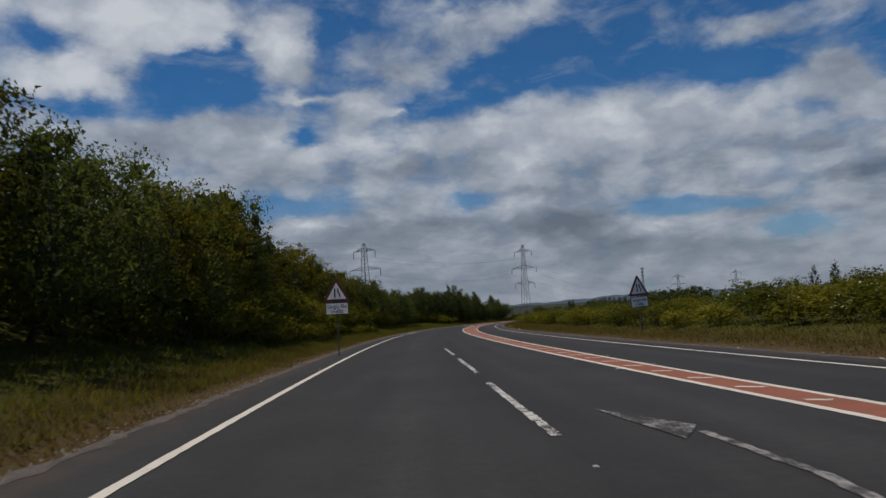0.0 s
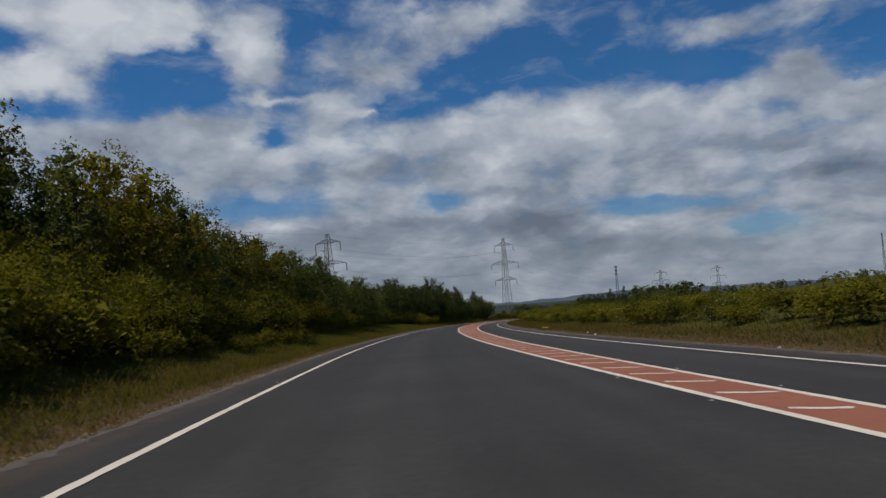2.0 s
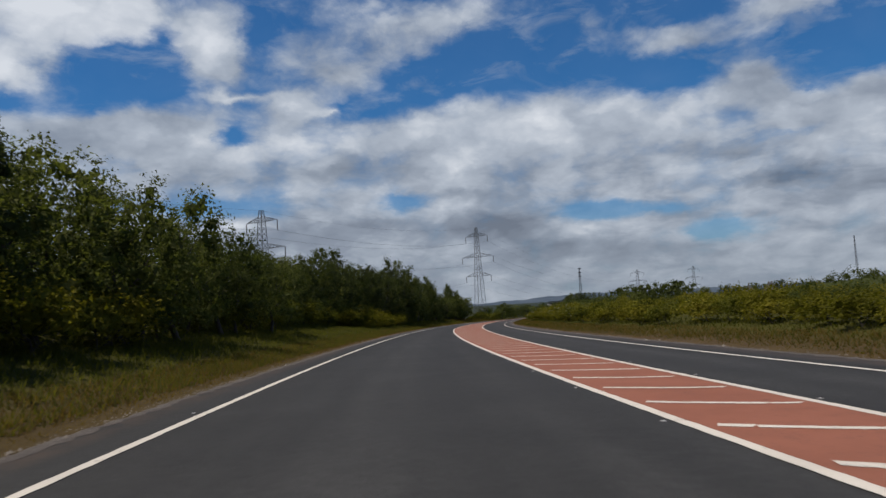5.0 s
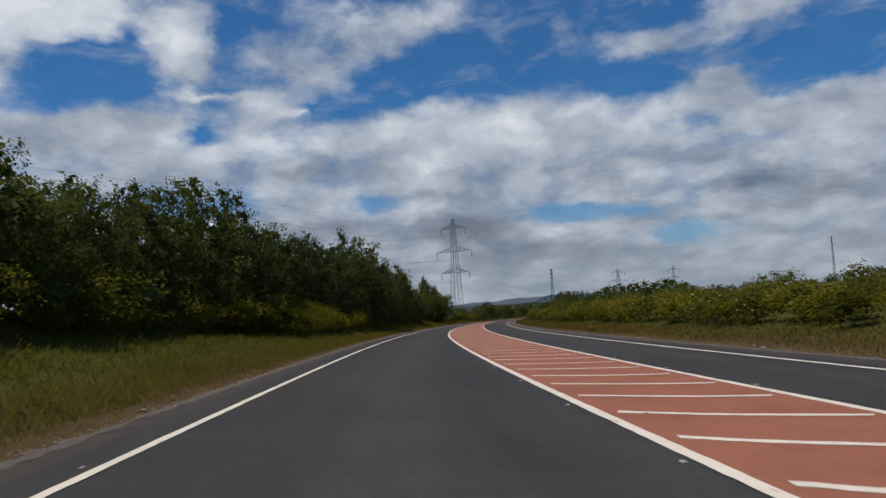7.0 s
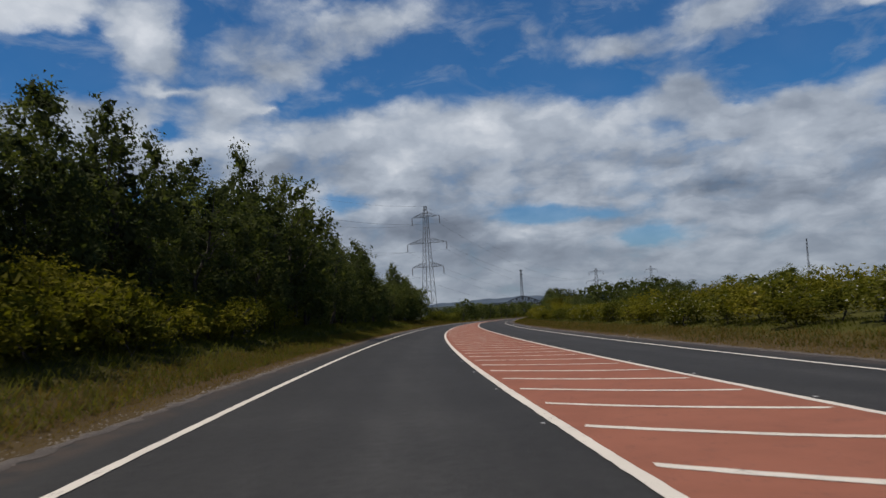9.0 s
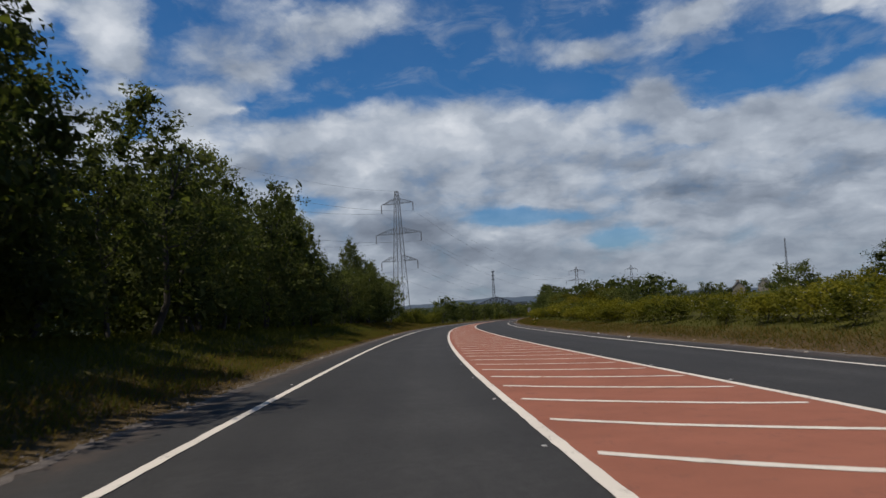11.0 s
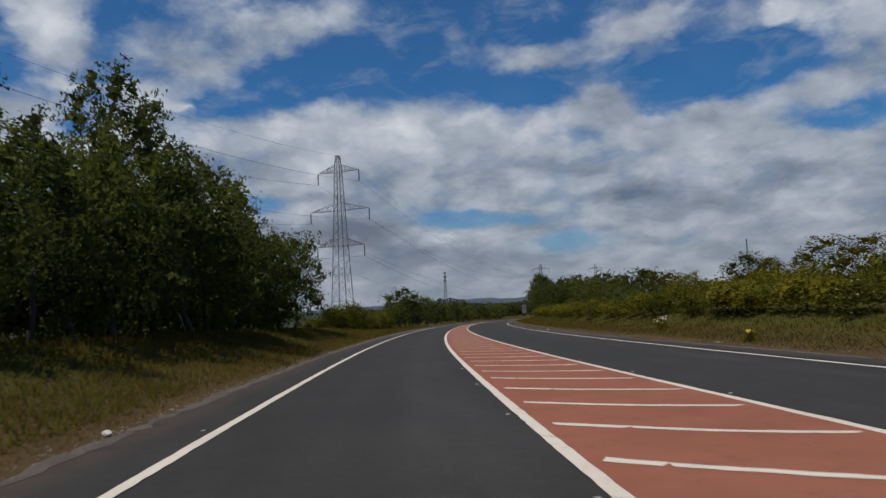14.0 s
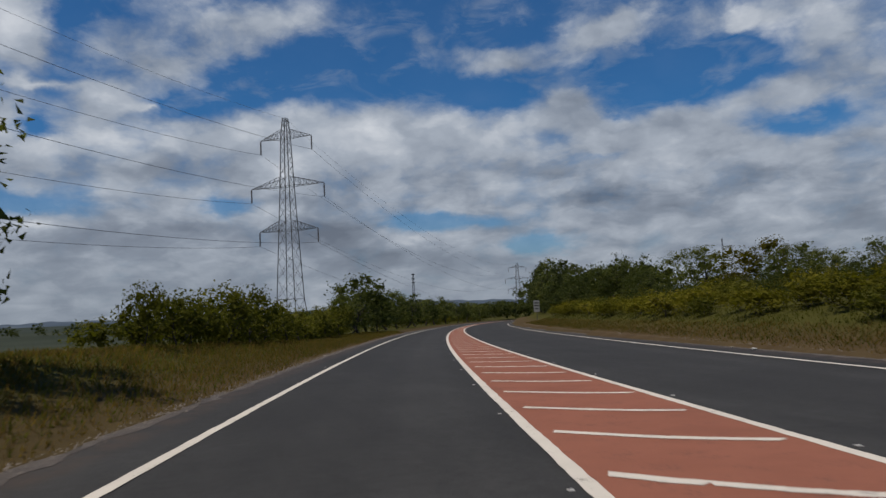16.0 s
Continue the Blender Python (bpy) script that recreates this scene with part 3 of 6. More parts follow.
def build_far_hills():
    """Hills on the horizon, a plain glowing backdrop far behind everything else, haze put into their blue-grey."""
    mat = bpy.data.materials.new("hazy_hill_glow")
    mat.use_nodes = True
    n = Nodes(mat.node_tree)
    # unlit hills: daylight and distance haze are both in the emission colour
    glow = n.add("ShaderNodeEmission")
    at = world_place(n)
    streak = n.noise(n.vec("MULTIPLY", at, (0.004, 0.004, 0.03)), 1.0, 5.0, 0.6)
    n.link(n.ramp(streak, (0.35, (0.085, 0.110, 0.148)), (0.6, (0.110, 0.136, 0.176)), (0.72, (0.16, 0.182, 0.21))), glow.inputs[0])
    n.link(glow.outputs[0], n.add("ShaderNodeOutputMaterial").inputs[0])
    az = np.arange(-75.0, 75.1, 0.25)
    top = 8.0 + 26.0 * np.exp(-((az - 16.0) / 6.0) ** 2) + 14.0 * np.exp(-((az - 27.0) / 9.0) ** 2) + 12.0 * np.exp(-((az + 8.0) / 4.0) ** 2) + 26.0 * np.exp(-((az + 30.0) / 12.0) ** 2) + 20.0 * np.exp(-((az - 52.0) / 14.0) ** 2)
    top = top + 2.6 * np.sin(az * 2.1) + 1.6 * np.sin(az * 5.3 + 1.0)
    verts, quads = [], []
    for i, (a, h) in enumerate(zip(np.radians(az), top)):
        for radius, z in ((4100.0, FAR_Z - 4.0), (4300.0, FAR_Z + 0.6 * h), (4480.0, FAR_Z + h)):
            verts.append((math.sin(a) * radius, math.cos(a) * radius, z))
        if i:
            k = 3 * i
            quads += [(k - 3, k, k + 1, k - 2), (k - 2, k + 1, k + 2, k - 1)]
    tagged(new("backdrop", mesh_fast("backdrop", verts, quads, mat)), "distant hills along the horizon, a glowing haze-blue backdrop", "hills", kind="structure")


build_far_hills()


# ---------------------------------------------------------------- road and its markings
def strip(s0, s1, u0, u1, lift, name, material_, step=2.0, ragged=0.0, across=False, seed=1):
    """A ribbon along the road between two lines across, which may be functions of s."""
    s = np.arange(s0, s1 + step * 0.5, step)
    r = np.random.RandomState(seed)
    a = u0(s) if callable(u0) else np.full_like(s, u0)
    b = u1(s) if callable(u1) else np.full_like(s, u1)
    if ragged:
        a = a + r.uniform(-ragged, ragged, len(s))
        b = b + r.uniform(-ragged, ragged, len(s))
    cols = 12 if across else 1
    cuts = [a + (b - a) * k / cols for k in range(cols + 1)]
    verts = np.stack([on_road(s, c, lift) for c in cuts], 1).reshape(-1, 3)
    m = cols + 1
    i = np.arange(len(s) * m).reshape(len(s), m)
    quads = np.stack([i[:-1, :-1], i[:-1, 1:], i[1:, 1:], i[1:, :-1]], -1).reshape(-1, 4)
    me = mesh_fast(name, verts, quads, material_)
    if across:
        data = np.zeros((len(verts), 3), np.float32)
        data[:, 0] = np.stack(cuts, 1).ravel()
        me.attributes.new("across", "FLOAT_VECTOR", "POINT").data.foreach_set("vector", data.ravel())
    return me


S0, S1 = -45.0, 640.0
road = tagged(new("road", strip(S0, S1, EDGE_L, EDGE_R, 0.0, "road", M_ASPHALT, 1.0, 0.10, True)),
              "dark grey asphalt road curving gently downhill", "road", kind="structure")

part("red_surfacing", strip(S0, S1, lambda s: median_left(s) + 0.05, lambda s: median_right(s) - 0.05, 0.005, "red_surfacing", M_RED, 1.0), road,
     "brick-red high-friction surfacing between the white lines")
for name, f, w, seed in (("left_edge_line", lambda s: 0.0 * s, 0.145, 2), ("right_edge_line", lambda s: 0.0 * s + ROAD_W, 0.135, 3),
                         ("median_line", median_left, 0.145, 4), ("median_line", median_right, 0.135, 5)):
    part(name, strip(S0, S1, lambda s, f=f, w=w: f(s) - w / 2, lambda s, f=f, w=w: f(s) + w / 2, 0.009, name, M_WHITE, 0.25, 0.008, seed=seed), road,
         "white painted line")


def patch_on_road(name, corners, lift, material_, label=""):
    """A flat painted shape from (s, u) corners, cut fine enough to lie on the road."""
    pts = [on_road(s, u, lift) for s, u in corners]
    return part(name, mesh_from(name, pts, [tuple(range(len(pts)))], material_), road, label)


def bar_mark(name, a, b, w, lift, material_, r, pieces=6):
    """A painted bar between two (s, u) places with slightly uneven edges."""
    a, b = np.array(a, float), np.array(b, float)
    d = (b - a) / np.linalg.norm(b - a)
    nrm = np.array((-d[1], d[0]))
    sway, phase = (0.03, r.uniform(0, 6.28)) if pieces < 15 else (0.0, 0.0)
    verts, quads = [], []
    for i in range(pieces + 1):
        c = a + (b - a) * i / pieces
        for side in (-1, 1):
            q = c + nrm * (side * (w / 2 + r.uniform(-0.018, 0.018)) + sway * math.sin(i * 1.1 + phase))
            verts.append(on_road(q[0], q[1], lift))
    for i in range(pieces):
        quads.append((2 * i, 2 * i + 2, 2 * i + 3, 2 * i + 1))
    me = mesh_fast(name, verts, quads, material_)
    return part(name, me, road)


# the marks between the median lines stand a little unevenly: the place of every so many-th one
HATCH_AT = ((0, 9.6), (15, 39.4), (25, 58.9), (35, 78.2), (39, 87.0), (62, 138.5), (66, 147.3), (71, 157.9), (76, 168.8), (81, 179.5), (85, 188.8),
            (107, 239.3), (112, 250.4), (116, 259.0), (121, 270.3), (125, 279.2), (130, 290.7), (134, 299.8), (139, 310.6), (144, 322.0), (148, 330.7), (208, 470.0))


def build_hatching():
    r = np.random.RandomState(7)
    ks, ss = zip(*HATCH_AT)
    for k in range(-4, 208):
        s = float(np.interp(k, ks, ss)) if k >= 0 else 9.6 + 1.98 * k
        a, b = float(median_left(s)) + 0.23, float(median_right(s)) - 0.17 - r.uniform(0, 0.1)
        if b - a < 0.18:
            continue
        back = 0.64 * (b - a)
        start, end = (s + r.uniform(-0.05, 0.05), a), (s - back, b)
        bow = -0.06 * (b - a)
        if r.uniform() < 0.25 and b - a > 1.2:
            g = r.uniform(0.10, 0.3)
            hatch_mark(start, end, 0.0, g, 0.17, bow, r)
            hatch_mark(start, end, g + 0.012, 1.0, 0.145, bow, r)
        elif r.uniform() < 0.2 and b - a > 0.9:
            g = r.uniform(0.72, 0.9)
            hatch_mark(start, end, 0.0, g, 0.15, bow, r)
            hatch_mark(start, end, g + 0.015, 1.0, 0.14, bow, r)
        else:
            hatch_mark(start, end, 0.0, 1.0, 0.15, bow, r)


def hatch_mark(a, b, f0, f1, w, bow, r):
    """A painted bar between two shares of the way from a to b, bowed a little, its ends cut askew and its edges uneven."""
    a, b = np.array(a, float), np.array(b, float)
    d = (b - a) / np.linalg.norm(b - a)
    nrm = np.array((-d[1], d[0]))
    pieces = max(int((f1 - f0) * 24), 3)
    phase, skew = r.uniform(0, 6.28), r.uniform(0.01, 0.05)
    verts, quads = [], []
    for i in range(pieces + 1):
        f = f0 + (f1 - f0) * i / pieces
        c = a + (b - a) * f
        c[0] += bow * 4 * f * (1 - f) + 0.012 * math.sin(f * 9.0 + phase)
        for side in (-1, 1):
            q = c + nrm * side * (w / 2 + r.uniform(-0.012, 0.012)) + d * side * (skew if i == 0 else -skew if i == pieces else 0.0)
            verts.append(on_road(q[0], q[1], 0.011))
    for i in range(pieces):
        quads.append((2 * i, 2 * i + 2, 2 * i + 3, 2 * i + 1))
    part("hatch_mark", mesh_fast("hatch_mark", verts, quads, M_WHITE), road)


build_hatching()


def build_lane_marks():
    r = np.random.RandomState(11)
    for s0, s1, c0, c1 in ((-26.0, -19.0, 1.65, 1.62), (-14.6, -7.4, 1.6, 1.58), (-3.2, 4.1, 1.58, 1.55), (8.0, 15.1, 1.53, 1.51), (18.1, 25.3, 1.52, 1.43), (28.4, 35.1, 1.38, 1.24)):
        a, b = (s0, c0 - float(left_line(s0))), (s1, c1 - float(left_line(s1)))
        bar_mark("lane_dash", a, b, 0.125, 0.009, M_WORN, r, 60)
    # merging arrow: bent shaft and half head
    def q(s, c):
        return s, c - float(left_line(s))
    bar_mark("arrow_shaft", q(1.0, 2.55), q(5.5, 3.03), 0.11, 0.009, M_FAINT, r, 20)
    bar_mark("arrow_shaft", q(5.5, 3.03), q(7.7, 3.0), 0.11, 0.009, M_FAINT, r, 16)
    patch_on_road("arrow_head", [q(7.3, 2.68), q(8.1, 3.10), q(10.0, 2.42)], 0.012, M_FAINT)


build_lane_marks()


def edge_material():
    """Broken asphalt, grit and washed soil along the edge of the road."""
    mat, n, sh = material("gritty_edge", 0.95)
    at = world_place(n)
    speck, patch = n.noise(at, 30.0, 4.0, 0.75), n.noise(at, 2.2, 5.0, 0.65)
    tone = n.math("ADD", n.math("MULTIPLY", speck, 0.6), n.math("MULTIPLY", patch, 0.4))
    n.link(n.ramp(tone, (0.36, (0.034, 0.028, 0.024)), (0.52, (0.070, 0.058, 0.050)), (0.70, (0.15, 0.130, 0.115))), sh.inputs["Base Color"])
    bump(n, sh, speck, 0.8, 0.02)
    return mat


M_EDGE = edge_material()
for lo, hi, seed in ((EDGE_L - 0.06, EDGE_L + 0.17, 51), (EDGE_R - 0.24, EDGE_R + 0.06, 52)):
    part("gritty_edge", strip(-30.0, 440.0, lo, hi, 0.004, "gritty_edge", M_EDGE, 0.3, 0.10, seed=seed), road, "pale broken grit at the asphalt's edge")


def build_grit():
    """Loose pale grit and crumbling edge along both sides of the asphalt."""
    r = np.random.RandomState(5)
    n = 20000
    s = r.uniform(-30, 420, n)
    left = r.uniform(size=n) < 0.66
    u = np.where(left, EDGE_L - 0.1 + r.normal(0.0, 0.13, n), EDGE_R + 0.1 + r.normal(0.0, 0.16, n))
    size = r.uniform(0.006, 0.024, n) * np.where(r.uniform(size=n) < 0.03, 2.0, 1.0)
    base = on_road(s, u, 0.02)
    base[:, 2] = np.maximum(base[:, 2], ground_height(base[:, 0], base[:, 1])[0] + 0.008)
    tet = np.array([(1, 0, -0.4), (-0.5, 0.87, -0.4), (-0.5, -0.87, -0.4), (0, 0, 0.7)])
    ang = r.uniform(0, 6.28, n)
    c, sn = np.cos(ang), np.sin(ang)
    v = tet[None] * size[:, None, None]
    rot = np.stack([v[..., 0] * c[:, None] - v[..., 1] * sn[:, None], v[..., 0] * sn[:, None] + v[..., 1] * c[:, None], v[..., 2]], -1) + base[:, None, :]
    k = np.arange(n)[:, None] * 4
    tris = np.concatenate([k + np.array(f)[None] for f in ((0, 1, 3), (1, 2, 3), (2, 0, 3))])
    tagged(new("road_grit", mesh_fast("road_grit", rot.reshape(-1, 3), tris, M_GRIT)), "pale loose grit along the asphalt edge", "grit", kind="stuff")


build_grit()


# ---------------------------------------------------------------- road studs
def stud_thing():
    bars = Bars()
    bars.bar((0, -0.08, 0.008), (0, 0.08, 0.008), 0.13, 0.016)
    top = len(bars.verts)
    for x, y, z in ((-0.05, -0.05, 0.026), (0.05, -0.05, 0.026), (0.05, 0.05, 0.026), (-0.05, 0.05, 0.026)):
        bars.verts.append(np.array((x, y, z)))
    bars.faces += [(top, top + 1, top + 2, top + 3)]
    for a, b, c, d in ((-0.065, -0.08, 0.065, -0.08), (0.065, -0.08, 0.065, 0.08), (0.065, 0.08, -0.065, 0.08), (-0.065, 0.08, -0.065, -0.08)):
        k = len(bars.verts)
        bars.verts += [np.array((a, b, 0.016)), np.array((c, d, 0.016)), np.array((c * 0.77, d * 0.63, 0.026)), np.array((a * 0.77, b * 0.63, 0.026))]
        bars.faces.append((k, k + 1, k + 2, k + 3))
    ob = tagged(new("road_stud", bars.mesh("road_stud", M_STUD)), "small grey reflecting road stud set in asphalt", "road stud", "studs along the road lines")
    lens = Bars()
    lens.bar((-0.035, -0.068, 0.021), (0.035, -0.068, 0.021), 0.012, 0.012)
    part("reflector", lens.mesh("reflector", M_STUDGLASS), ob, "bright glass reflector")
    return ob


def road_pose(s, u, lift=0.0, turn=0.0):
    p = on_road(s, u, lift)
    return pose(float(p[0]), float(p[1]), float(p[2]), math.degrees(SLOPE), 0, math.degrees(float(np.interp(s, S, HEAD))) + turn)


# the place of every so many-th stud along the median line
STUD_AT = ((0, 37.7), (5, 58.7), (10, 79.8), (12, 88.5), (24, 139.8), (26, 148.3), (29, 161.2), (31, 169.7), (33, 178.3), (36, 191.5),
           (47, 239.3), (50, 253.2), (52, 261.9), (54, 271.0), (56, 280.1), (59, 294.0), (61, 303.2), (63, 312.3), (65, 321.3), (67, 330.3), (92, 443.0))


def build_studs():
    first = None
    places = []
    ks, ss = zip(*STUD_AT)
    for k in range(-5, 93):
        s = float(np.interp(k, ks, ss)) if k >= 0 else 37.7 + 4.2 * k
        places.append((s, float(median_left(s)) - 0.17))
        places.append((s + 1.0, float(median_right(s)) + 0.19))
    s = 6.0
    while s < 420.0:
        places.append((s, -0.24))
        s += 18.0
    places += [(18.0, 1.45 - float(left_line(18.0))), (6.3, 1.52 - float(left_line(6.3)))]
    for s, u in places:
        m = road_pose(s, u, 0.002) @ Matrix.Scale(0.62, 4)
        if first is None:
            first = stud_thing()
            first.matrix_basis = m
        else:
            copy_thing(first, m)


build_studs()


# ---------------------------------------------------------------- plants
def leaf_cards(r, centres, normals, size, slim=0.55):
    """Pointed leaves, one triangle each, round the given places."""
    n = len(centres)
    nrm = normals / np.maximum(np.linalg.norm(normals, axis=1, keepdims=True), 1e-6)
    ref = r.normal(size=(n, 3))
    a = np.cross(nrm, ref)
    a /= np.maximum(np.linalg.norm(a, axis=1, keepdims=True), 1e-6)
    b = np.cross(nrm, a)
    length = (size * r.uniform(0.65, 1.35, n))[:, None]
    verts = np.stack([centres + a * length * 0.6, centres - a * length * 0.4 - b * length * slim * 0.55, centres - a * length * 0.4 + b * length * slim * 0.55], 1)
    return verts.reshape(-1, 3), np.arange(n * 3).reshape(n, 3)


def crown_arrays(r, lobes, leaves, size, cluster=9, spread=0.3, inner=0.5, lift=0.35, core=0):
    """A crown of leaf clusters gathered on rounded masses; lobes: centre and radii."""
    lobes = [(np.array(c, float), np.array(q, float)) for c, q in lobes]
    weight = np.array([np.prod(q) ** (2 / 3) for _, q in lobes])
    count = max(leaves // cluster, 1)
    pick = r.choice(len(lobes), count, p=weight / weight.sum())
    c, q = np.array([l[0] for l in lobes])[pick], np.array([l[1] for l in lobes])[pick]
    way = r.normal(size=(count, 3))
    way /= np.linalg.norm(way, axis=1, keepdims=True)
    rad = inner + (1 - inner) * np.sqrt(r.uniform(size=count)) * r.uniform(0.85, 1.06, count)
    at = c + way * q * rad[:, None]
    at = np.repeat(at, cluster, 0) + r.normal(0, spread, (count * cluster, 3)) * np.array((1, 1, 0.7))
    out = np.repeat(way, cluster, 0) * 0.7 + r.normal(0, 0.75, (count * cluster, 3)) + np.array((0, 0, lift))
    outer = leaf_cards(r, at, out, size)
    if not core:
        return outer
    # the shaded heart of the crown: larger sprays set well inside
    pick = r.choice(len(lobes), core, p=weight / weight.sum())
    c, q = np.array([l[0] for l in lobes])[pick], np.array([l[1] for l in lobes])[pick]
    way = r.normal(size=(core, 3))
    way /= np.linalg.norm(way, axis=1, keepdims=True)
    at = c + way * q * (r.uniform(0.1, 0.55, core))[:, None]
    heart = leaf_cards(r, at, way + r.normal(0, 0.6, (core, 3)), size * 1.9, 0.8)
    return np.concatenate([outer[0], heart[0]]), np.concatenate([outer[1], heart[1] + len(outer[0])])


def limb_arrays(r, height, girth, limbs, reach, lean=0.04, fork=0.35, sides=6):
    """A tapered trunk that forks into limbs."""
    verts, quads = [], []

    def grow(points, radii):
        v, q = tube(points, radii, sides)
        k = len(verts)
        verts.extend(v)
        quads.extend(tuple(i + k for i in f) for f in q)

    trunk = [np.array((0.0, 0.0, -0.15))]
    for i in range(1, 6):
        trunk.append(trunk[-1] + np.array((r.normal(0, lean * height), r.normal(0, lean * height), height * 0.86 / 5)))
    grow(trunk, [girth * k for k in (1.25, 0.95, 0.75, 0.52, 0.3, 0.08)])
    for i in range(limbs):
        f = fork + (1 - fork) * 0.8 * (i + 0.5) / limbs
        k = f * 5 * 0.98
        j = min(int(k), 4)
        a = trunk[j] + (trunk[j + 1] - trunk[j]) * (k - j)
        w = i * 2.4 + r.uniform(-0.5, 0.5)
        out = np.array((math.cos(w), math.sin(w), r.uniform(0.5, 1.1)))
        length = reach * (1.1 - 0.6 * f) * r.uniform(0.8, 1.2)
        mid = a + out * length * 0.5 + r.normal(0, 0.08, 3)
        end = mid + (out + np.array((0, 0, 0.4))) * length * 0.5
        g = girth * (0.55 - 0.35 * f)
        grow([a, mid, end], [g, g * 0.55, 0.012])
        side = mid + np.array((math.cos(w + 0.9), math.sin(w + 0.9), 0.5)) * length * 0.45
        grow([mid, side], [g * 0.45, 0.01])
    return np.array(verts), np.array(quads)


def plant(kind, trunk, crown, leaf, extra=None):
    """A tree or shrub: an empty at its foot with its wood and its foliage."""
    ob = new(kind)
    part("trunk" if kind.endswith("tree") else "stem", mesh_fast("wood", trunk[0], trunk[1], M_BARK), ob)
    part("crown" if kind.endswith("tree") else "foliage", mesh_fast("leaves", crown[0], crown[1], leaf), ob)
    if extra is not None:
        part("blossom", mesh_fast("blossom", extra[0], extra[1], M_BLOSSOM), ob, "white flower clusters")
    return ob


def broad_lobes(r, height, width, count):
    lobes = [((0, 0, height * 0.56), (width * 0.36, width * 0.36, height * 0.36))]
    for i in range(count):
        w = i * 2.399 + r.uniform(-0.4, 0.4)
        f = 0.2 + 0.72 * (i + 0.5) / count
        out = width * 0.42 * math.sqrt(max(1 - ((f - 0.42) / 0.62) ** 2, 0.05))
        q = width * r.uniform(0.17, 0.27)
        lobes.append(((math.cos(w) * out, math.sin(w) * out, height * f), (q, q, q * 0.85)))
    return lobes


def slim_lobes(r, height, width, count):
    lobes = []
    for i in range(count):
        f = 0.14 + 0.82 * (i + 0.5) / count
        w = i * 2.399 + r.uniform(-0.5, 0.5)
        taper = min(1.0, (1.04 - f) * 1.9) * (0.75 + 0.25 * min(1.0, f * 4))
        out = width * 0.3 * taper
        q = width * 0.24 * (0.42 + 0.58 * taper)
        lobes.append(((math.cos(w) * out, math.sin(w) * out, height * f), (q, q, q * 1.15)))
    return lobes


def dome_lobes(r, height, width, count):
    lobes = [((0, 0, height * 0.42), (width * 0.36, width * 0.36, height * 0.42))]
    for i in range(count):
        w = i * 2.399 + r.uniform(-0.5, 0.5)
        d = width * 0.34 * math.sqrt((i + 0.5) / count)
        q = width * r.uniform(0.14, 0.22)
        top = height * (0.9 - 0.45 * (d / (width * 0.5)) ** 2) - q * 0.6
        lobes.append(((math.cos(w) * d, math.sin(w) * d, top * r.uniform(0.6, 1.0)), (q, q, q)))
    return lobes


# patterns of each kind: trunk arrays, crown arrays, for a plant of about the height named
PAT = {}


